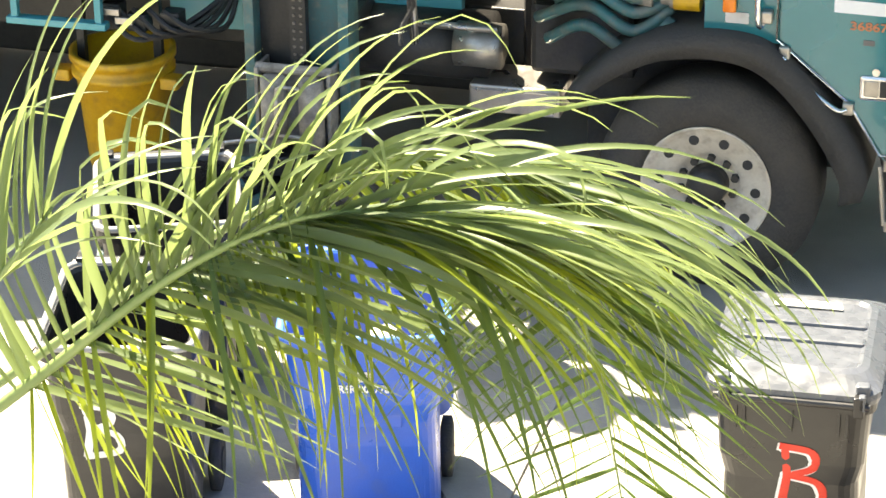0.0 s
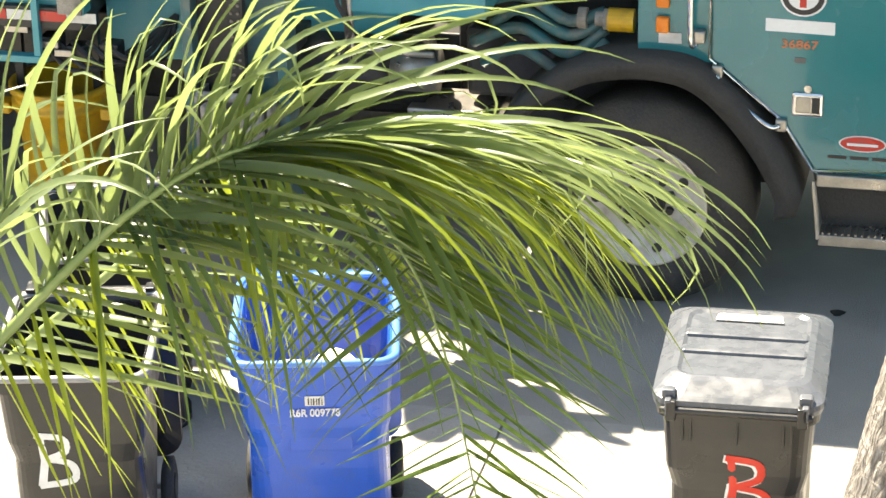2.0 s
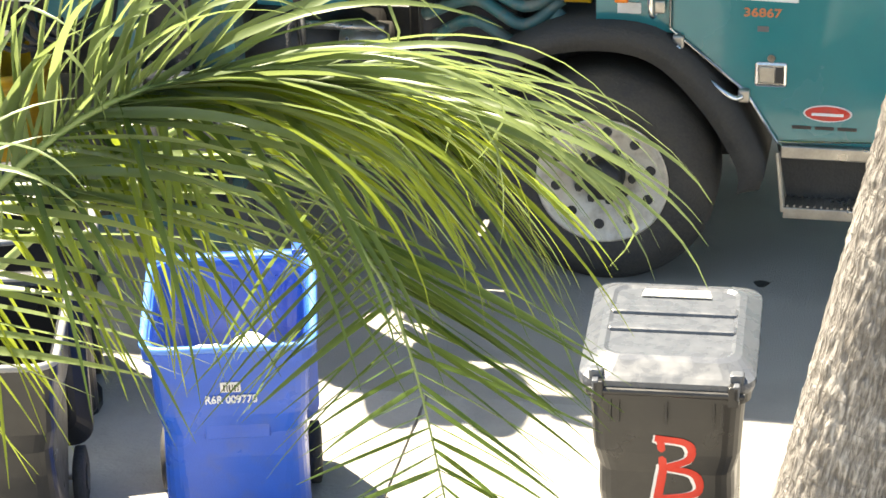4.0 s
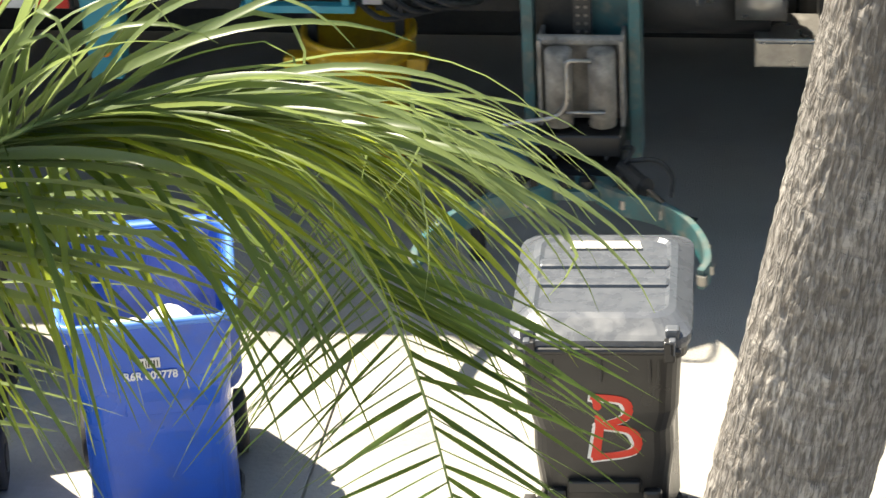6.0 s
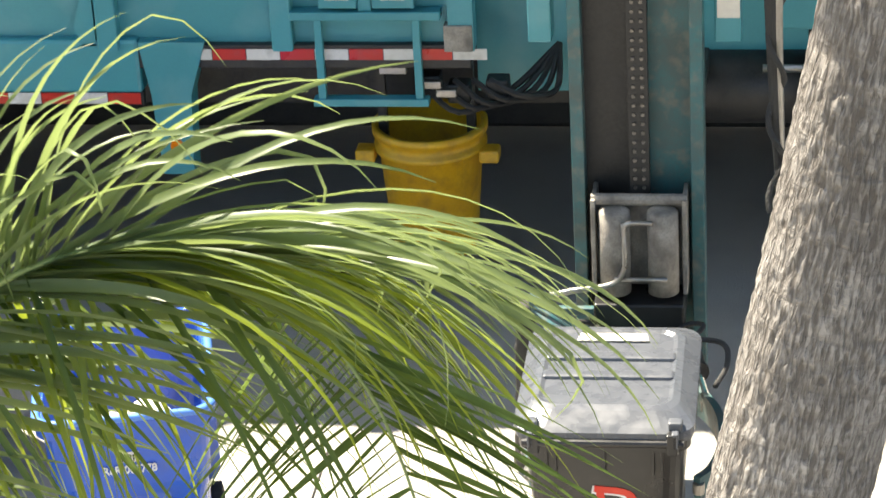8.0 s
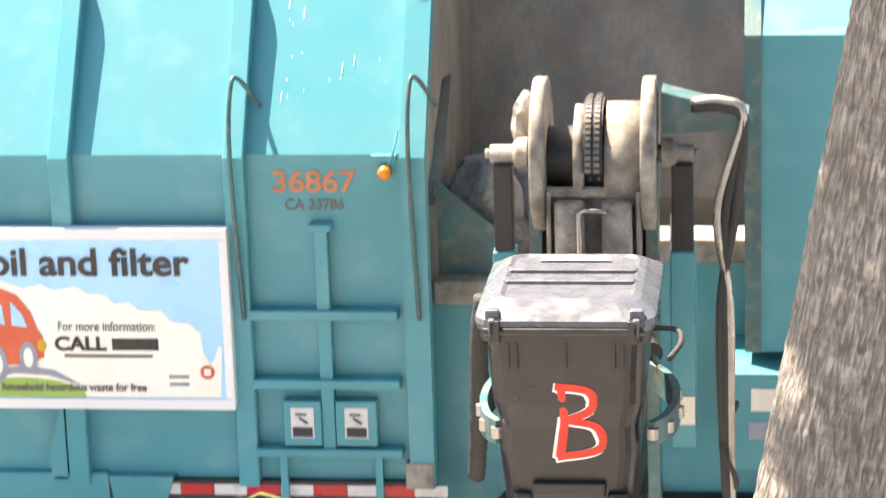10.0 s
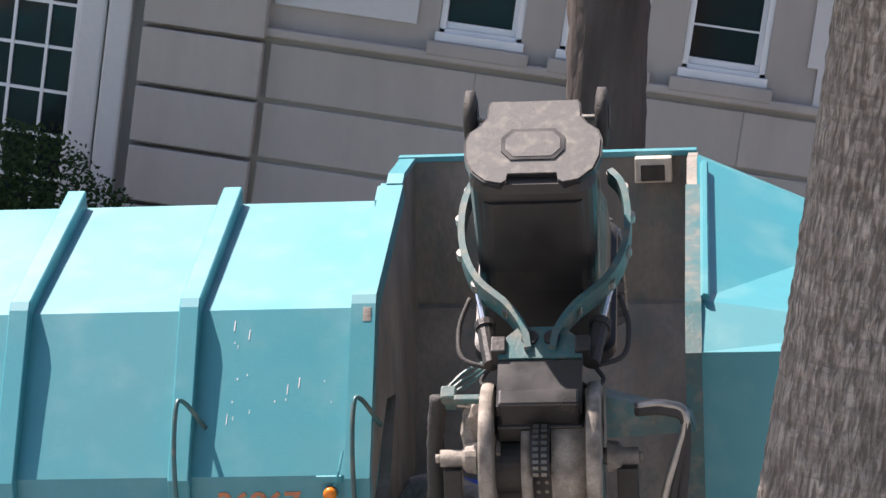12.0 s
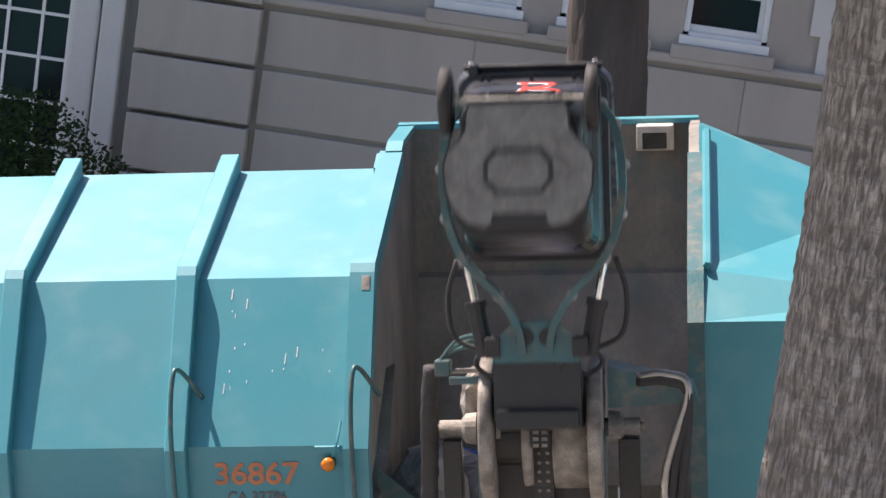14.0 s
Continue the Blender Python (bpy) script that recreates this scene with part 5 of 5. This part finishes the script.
def bark_column(base, top, r0, r1, name, label, material, rough_amount, rings_n=150, around=40, bow=0.0):
    t = new(name)
    t.matrix_basis = Matrix.Translation(base)
    tagged(t, label, "palm tree")
    bm = bmesh.new()
    ax = top - base
    up = ax.normalized()
    a = up.cross(Vector((0, 1, 0))).normalized()
    b = up.cross(a)
    rings = []
    for i in range(rings_n):
        k = i / (rings_n - 1)
        ring = []
        for j in range(around):
            q = 2 * math.pi * j / around
            r = r0 + (r1 - r0) * k
            p = Vector((math.cos(q) * 7, math.sin(q) * 7, k * ax.length * 2.6))
            f = Vector((math.cos(q) * r * 42, math.sin(q) * r * 42, k * ax.length * 15))
            r += 0.006 * noise.noise(f) + 0.005 * noise.noise(f * 2.1)
            r *= 1 + rough_amount * (noise.noise(p * 1.0) + 0.6 * noise.noise(p * 2.7)) + 0.25 * max(0.0, 0.06 - k)
            r += 0.0013 * math.sin(k * ax.length * 2 * math.pi / 0.10 + noise.noise(p * 0.4) * 5)
            ring.append(ax * k + Vector((bow * 4 * k * (1 - k), 0, 0)) + (a * math.cos(q) + b * math.sin(q)) * r)
        rings.append(ring)
    loft(bm, rings)
    part("trunk", bm, material, t, smooth=True)
    return t, ax


def leaflet_mesh(rg, rise, droop, length, width, curl):
    """A folded, tapering strip along +x: it leaves at rise degrees, sinks by droop and hooks over near its end by curl."""
    n = 12
    verts, faces = [], []
    p = Vector((0, 0, 0))
    side, roll0 = rg.uniform(-0.22, 0.22), rg.uniform(-0.7, 0.7)
    hook = rg.uniform(0.5, 0.8)
    for i in range(n + 1):
        s = i / n
        w = width * min(1.0, 0.55 + 3.0 * s) * (1 - s ** 2.2) + 0.0004
        a = radians(rise - droop * s ** 1.7 - (curl * min(1.0, (s - hook) * 7) if s > hook else 0))
        tw = roll0 + side * s * 3.0
        d = Vector((math.cos(a) * math.cos(side * s), math.sin(side * s) * math.cos(a), math.sin(a)))
        c = (Vector((0, 1, 0)) * math.cos(tw) + Vector((-math.sin(a), 0, math.cos(a))) * math.sin(tw)).normalized()
        f = d.cross(c).normalized() * w * 0.4
        verts += [p - c * w, p - f, p + c * w]
        p = p + d * (length / n)
    for i in range(n):
        for j in (0, 1):
            k = 3 * i + j
            faces.append((k, k + 1, k + 4, k + 3))
    me = bpy.data.meshes.new("leaflet")
    me.from_pydata(verts, [], faces)
    me.shade_smooth()
    return me


def frond(parent, pts, r, plan, seed, label="arching feather palm frond with long green leaflets"):
    """A stem along pts (street metres) and leaflets by plan:
    material, from, to, count, rise from, to, azimuth spread, length from, to, droop from, to, half width, share that hook over."""
    line = smooth_line([Vector(p) for p in pts], 40)
    root = line[0]
    ob = new("frond")
    ob.parent = parent
    tagged(ob, label)
    base = S @ root - parent.matrix_basis.translation
    bm = bmesh.new()
    tube(bm, [S.to_3x3() @ (p - root) for p in line], r, 8, r * 0.22)
    part("stem", bm, RACHIS, ob, "pale green stem", smooth=True)
    rg = random.Random(seed)
    for material, s0, s1, count, r0, r1, az, l0, l1, d0, d1, width, hooks in plan:
        for i in range(count):
            u = (i + rg.random() * 0.8) / count
            s = s0 + (s1 - s0) * u
            j = min(int(s * (len(line) - 1)), len(line) - 2)
            p = line[j].lerp(line[j + 1], s * (len(line) - 1) - j)
            me = leaflet_mesh(rg, r0 + (r1 - r0) * u + rg.uniform(-6, 6), (d0 + (d1 - d0) * u) * rg.uniform(0.75, 1.25), (l0 + (l1 - l0) * u) * rg.uniform(0.82, 1.14),
                              width * rg.uniform(0.75, 1.15), rg.uniform(40, 95) if rg.random() < hooks else 0)
            me.materials.append(material)
            lf = new("leaflet", me)
            lf.parent = ob
            lf.matrix_basis = Matrix.Translation(S.to_3x3() @ (p - root)) @ S.to_3x3().to_4x4() @ pose(0, 0, 0, rg.uniform(-12, 12), 0, rg.uniform(-az, az))
    ob.matrix_basis = Matrix.Translation(base)
    return ob, base


# the leaning-in palm whose trunk crosses the view
t1, ax1 = bark_column(to_street(-0.358, 7.5, 0.0), to_street(0.994, 7.5, 8.0), 0.264, 0.214, "palm_tree", "tall palm with thick grey-brown fibrous ringed trunk", BARK, 0.008, 640, 170, 0.107)
bm = bmesh.new()
rng = random.Random(21)
for k in range(120):
    a = 2 * math.pi * k * 0.382
    e = rng.uniform(0.2, 1.5)
    pts = [ax1 + Vector((math.cos(a) * q * 2.2, math.sin(a) * q * 2.2, e * q - 1.2 * q * q)) for q in (0, 0.35, 0.7, 1.0, 1.25)]
    line = smooth_line(pts, 22)
    tube(bm, line, 0.02, 5, 0.005)
    for p in line[3:]:
        for sg in (-1, 1):
            d = Vector((math.cos(a + 1.0 * sg), math.sin(a + 1.0 * sg), rng.uniform(-0.9, 0.1))).normalized()
            w = d.cross(Vector((0, 0, 1))).normalized() * 0.06
            bm.faces.new([bm.verts.new(q) for q in (p - w, p + w, p + d * 0.6)])
part("crown", bm, LEAF_SHADE_DARK, t1)
t2, ax2 = bark_column(to_street(-0.95, 17, 0.0), to_street(-0.42, 17, 9.0), 0.27, 0.24, "palm_tree", "dark grey palm trunk before the house", BARK_FAR, 0.08, 120, 36)

# young palm beside the kerb whose fronds reach into view
t3, ax3 = bark_column(to_street(-2.75, 3.35, 0.0), to_street(-2.55, 3.35, 2.5), 0.17, 0.14, "palm_tree", "young feather palm with long arching green fronds", BARK, 0.06, 60, 28)
fronds = []
F1 = [(-2.5, 3.32, 2.62), (-2.05, 3.26, 2.98), (-1.70, 3.22, 3.31), (-1.53, 3.2, 3.474), (-1.36, 3.2, 3.64), (-1.22, 3.2, 3.755), (-1.09, 3.2, 3.83), (-0.95, 3.2, 3.865), (-0.80, 3.2, 3.85)]
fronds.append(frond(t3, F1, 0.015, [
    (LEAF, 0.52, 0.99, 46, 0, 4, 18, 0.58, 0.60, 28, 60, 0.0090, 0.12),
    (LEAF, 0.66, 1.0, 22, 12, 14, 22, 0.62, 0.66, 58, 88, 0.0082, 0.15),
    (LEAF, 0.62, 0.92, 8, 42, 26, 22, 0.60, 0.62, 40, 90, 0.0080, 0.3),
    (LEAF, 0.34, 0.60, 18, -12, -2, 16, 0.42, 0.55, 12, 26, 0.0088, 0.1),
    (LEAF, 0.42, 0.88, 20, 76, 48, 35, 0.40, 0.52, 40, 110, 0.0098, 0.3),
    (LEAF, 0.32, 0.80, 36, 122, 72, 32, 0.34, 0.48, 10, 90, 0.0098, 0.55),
    # sun-yellow and shade-dark leaflets: the lighting sits in their colour
    (LEAF_SUN_YELLOW, 0.34, 0.86, 50, -62, -76, 60, 0.36, 0.46, 4, 14, 0.0058, 0.0),
    (LEAF_SUN_YELLOW, 0.76, 1.0, 26, -4, -10, 26, 0.56, 0.62, 74, 86, 0.0062, 0.0),
    (LEAF_SHADE_DARK, 0.55, 1.0, 28, -58, -40, 45, 0.46, 0.58, 10, 30, 0.0060, 0.0)], 1))
F2 = [(-2.5, 3.42, 2.65), (-1.9, 3.55, 3.10), (-1.4, 3.6, 3.52), (-1.1, 3.6, 3.72), (-0.86, 3.55, 3.80), (-0.68, 3.5, 3.76)]
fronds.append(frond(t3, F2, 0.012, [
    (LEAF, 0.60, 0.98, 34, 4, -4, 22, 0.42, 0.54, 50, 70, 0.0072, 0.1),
    (LEAF_SUN_YELLOW, 0.55, 1.0, 34, -30, -44, 40, 0.36, 0.52, 20, 34, 0.0056, 0.0),
    (LEAF_SHADE_DARK, 0.45, 1.0, 34, -52, -44, 45, 0.38, 0.54, 12, 24, 0.0058, 0.0),
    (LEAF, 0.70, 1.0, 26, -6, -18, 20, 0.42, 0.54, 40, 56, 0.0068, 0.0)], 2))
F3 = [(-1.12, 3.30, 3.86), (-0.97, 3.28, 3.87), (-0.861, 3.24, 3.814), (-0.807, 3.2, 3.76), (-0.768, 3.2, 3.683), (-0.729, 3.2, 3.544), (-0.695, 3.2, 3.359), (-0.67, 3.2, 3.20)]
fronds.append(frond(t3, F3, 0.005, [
    (LEAF_SHADE_DARK, 0.30, 1.0, 38, -26, -32, 14, 0.48, 0.18, 14, 8, 0.0052, 0.0),
    (LEAF_SHADE_DARK, 0.22, 1.0, 40, 236, 206, 16, 0.46, 0.15, -10, -8, 0.0052, 0.0)], 3, "drooping thin frond with short shade-darkened leaflets"))
F4 = [(-2.52, 3.3, 2.6), (-2.1, 3.1, 3.05), (-1.75, 3.0, 3.45), (-1.5, 2.95, 3.72), (-1.38, 2.95, 3.88)]
fronds.append(frond(t3, F4, 0.012, [
    (LEAF, 0.45, 1.0, 16, 104, 78, 35, 0.36, 0.46, 10, 60, 0.0095, 0.4),
    (LEAF, 0.55, 0.95, 8, 60, 40, 30, 0.36, 0.46, 40, 90, 0.0090, 0.2)], 4))

# shrub before the house
shrub = new("shrub")
shrub.matrix_basis = Matrix.Translation(to_street(-5.55, 18.3, 0.0))
tagged(shrub, "dense dark green clipped shrub before a window", "shrub")
bm = bmesh.new()
for k in range(5):
    tube(bm, smooth_line([(0.1 * k - 0.2, 0, 0), (0.25 * k - 0.5, 0.1, 1.2), (0.35 * k - 0.7, 0, 2.4)], 8), 0.05, 6, 0.015)
part("stem", bm, BARK_FAR, shrub)
rng = random.Random(9)
bm = bmesh.new()
for k in range(26000):
    a, q, h = rng.uniform(0, 2 * math.pi), rng.random() ** 0.35, rng.uniform(-1, 1)
    p = Vector((math.cos(a) * math.sqrt(max(0, 1 - h * h)) * 1.0 * q, math.sin(a) * math.sqrt(max(0, 1 - h * h)) * 0.8 * q, 2.2 + h * 1.5 * q))
    p += Vector(noise.noise_vector(p * 1.7)) * 0.16
    d = Vector((rng.uniform(-1, 1), rng.uniform(-1, 1), rng.uniform(-0.3, 1))).normalized()
    w = d.cross(Vector((rng.uniform(-1, 1), rng.uniform(-1, 1), rng.uniform(-1, 1)))).normalized() * 0.014
    q0 = 0.05
    bm.faces.new([bm.verts.new(v) for v in (p, p + d * q0 * 0.5 + w, p + d * q0, p + d * q0 * 0.5 - w)])
part("foliage", bm, SHRUB, shrub)


# what moves: the truck rolls up, its arm takes the bin, lifts it and tips it into the hopper
ROLL = [(0, -2.814), (3.0, -2.814), (3.5, -2.79), (4.0, -2.626), (4.2, -2.503), (4.7, -2.10), (5.2, -1.53), (5.7, -0.86), (6.1, -0.33), (6.3, -0.137), (6.5, 0.0), (7.2, 0.0), (14, 0.0)]
# seconds, distance of the mast across the street, lift, tilt
LIFT = [(0, 10.62, -0.27, 0), (6.4, 10.62, -0.27, 0), (6.5, 10.58, -0.25, 0), (6.9, 9.9, -0.10, 0), (7.2, 9.28, 0.05, 0), (7.6, 9.45, 0.0, 0), (8.2, 9.45, 0.0, 0), (8.4, 9.47, 0.05, 0), (9.3, 9.54, 0.93, 0), (9.5, 9.61, 1.14, 0),
        (10.0, 9.80, 1.74, 0), (10.2, 9.88, 1.96, 0), (10.3, 9.92, 2.12, 3), (10.4, 9.95, 2.18, 12), (10.5, 9.98, 2.20, 29), (10.6, 10.0, 2.25, 50), (10.7, 10.02, 2.31, 70), (10.8, 10.04, 2.31, 88), (10.9, 10.05, 2.31, 111),
        (11.0, 10.05, 2.31, 128), (11.1, 10.05, 2.31, 138), (11.2, 10.05, 2.31, 140), (11.4, 10.05, 2.31, 140), (13.75, 10.05, 2.31, 140), (13.8, 10.05, 2.31, 138), (13.9, 10.05, 2.31, 122), (14.0, 10.05, 2.31, 97)]
OPEN = [(0, 19), (6.4, 19), (7.2, 18), (7.4, 17), (8.0, 0), (8.4, 0), (14, 0)]
LID = [(0, 0), (10.4, 0), (10.7, -4), (10.9, 10), (11.0, 45), (11.1, 80), (11.2, 100), (11.4, 96), (13.8, 96), (13.9, 70), (14.0, 42)]
SWAY = {0: [(0, 2.8), (0.6, 1.4), (1.2, 0.0), (2.0, -2.6), (3.2, -5.6), (4.2, -5.0), (5.2, -5.2), (6.5, -5.6), (7.2, -6.0), (8.2, -3.0), (9.3, 0.3), (10, 1.5), (14, 4.0)],
        1: [(0, 2.0), (1.2, 0.0), (3.2, -3.0), (4.2, -3.0), (6.5, -3.0), (7.2, -3.2), (9.3, 2.0), (14, 4.5)],
        3: [(0, 1.5), (1.2, 0.0), (3, -2.6), (4.2, -2.0), (6.5, -4.5), (7.2, -5.0), (9.3, 0.5), (14, 2.5)]}
DRIFT = [(0, 0.195, 0.0), (0.6, 0.19, 0.0), (1.2, 0.16, 0.0), (1.6, 0.06, 0.0), (2.0, -0.027, 0.0), (3.2, 0.0, 0.0), (4.2, 0.03, 0.0), (5.3, 0.09, 0.04), (6.5, 0.15, 0.09), (7.2, 0.16, 0.10), (8.3, 0.10, 0.05), (9.3, 0.08, 0.0), (14, 0.05, 0.0)]


# how far the carriage stands off the lift's own height
SHIFT = [(0, 0.05), (7.2, 0.055), (8.2, 0.0), (9.3, -0.03), (10.2, -0.05), (10.7, -0.17), (11, -0.20), (14, -0.20)]
# how far the bin rides up between the arms while it is hoisted
RIDE = [(8.2, 0.0), (9.3, 0.11), (10.5, 0.10), (10.9, 0.0), (14, 0.0)]


def motions():
    walk(truck, [(t, S @ pose(T0.x + x, T0.y, 0)) for t, x in ROLL])
    for w in wheels:
        c = w.matrix_basis.translation.copy()
        walk(w, [(t, pose(*c, 0, math.degrees(x / 0.52), 0)) for t, x in ROLL])
    top = AXLE_Z
    carry, place, tipped = [], [], []
    for t, ym, lift, tilt in LIFT:
        axis = Matrix.Translation((0, ym - T0.y + 0.0, top))
        turn = axis @ pose(0, 0, 0, -tilt) @ axis.inverted()
        carry.append((t, turn @ pose(MX, ym - T0.y, 1.05 + lift + float(np.interp(t, [r[0] for r in SHIFT], [r[1] for r in SHIFT])))))
        tipped.append((t, S @ Matrix.Translation(T0) @ turn @ pose(MX - 0.02, ym - T0.y - GRIP, 0.012 + lift + float(np.interp(t, [r[0] for r in RIDE], [r[1] for r in RIDE])), 0, 0, 0)))
        place.append((t, pose(0, ym - T0.y, 0)))
    walk(sheath, [(t, Matrix.Translation(m @ Vector((-0.43, -0.27, -0.18)))) for t, m in carry])
    walk(mast, place)
    walk(carriage, carry)
    for s, arm in arms:
        walk(arm, [(t, pose(0.05 * s, -0.40 + 0.06, ARM_Z, 0, 0, s * a)) for t, a in OPEN])
    stand = S @ LIFTED
    walk(bin_c, [(0, stand), (7.5, stand)] + [r for r in tipped if r[0] >= 8.2])
    walk(lid_c, [(t, pose(0, -0.39, 1.062 * LOW, a)) for t, a in LID])
    for k, rows in SWAY.items():
        ob, base = fronds[k]
        walk(ob, [(t, Matrix.Translation(base) @ pose(0, 0, 0, a * 0.5, a, 0)) for t, a in rows])
    ob, base = fronds[2]
    walk(ob, [(t, Matrix.Translation(base + Vector((x, 0, z)))) for t, x, z in DRIFT])


motions()
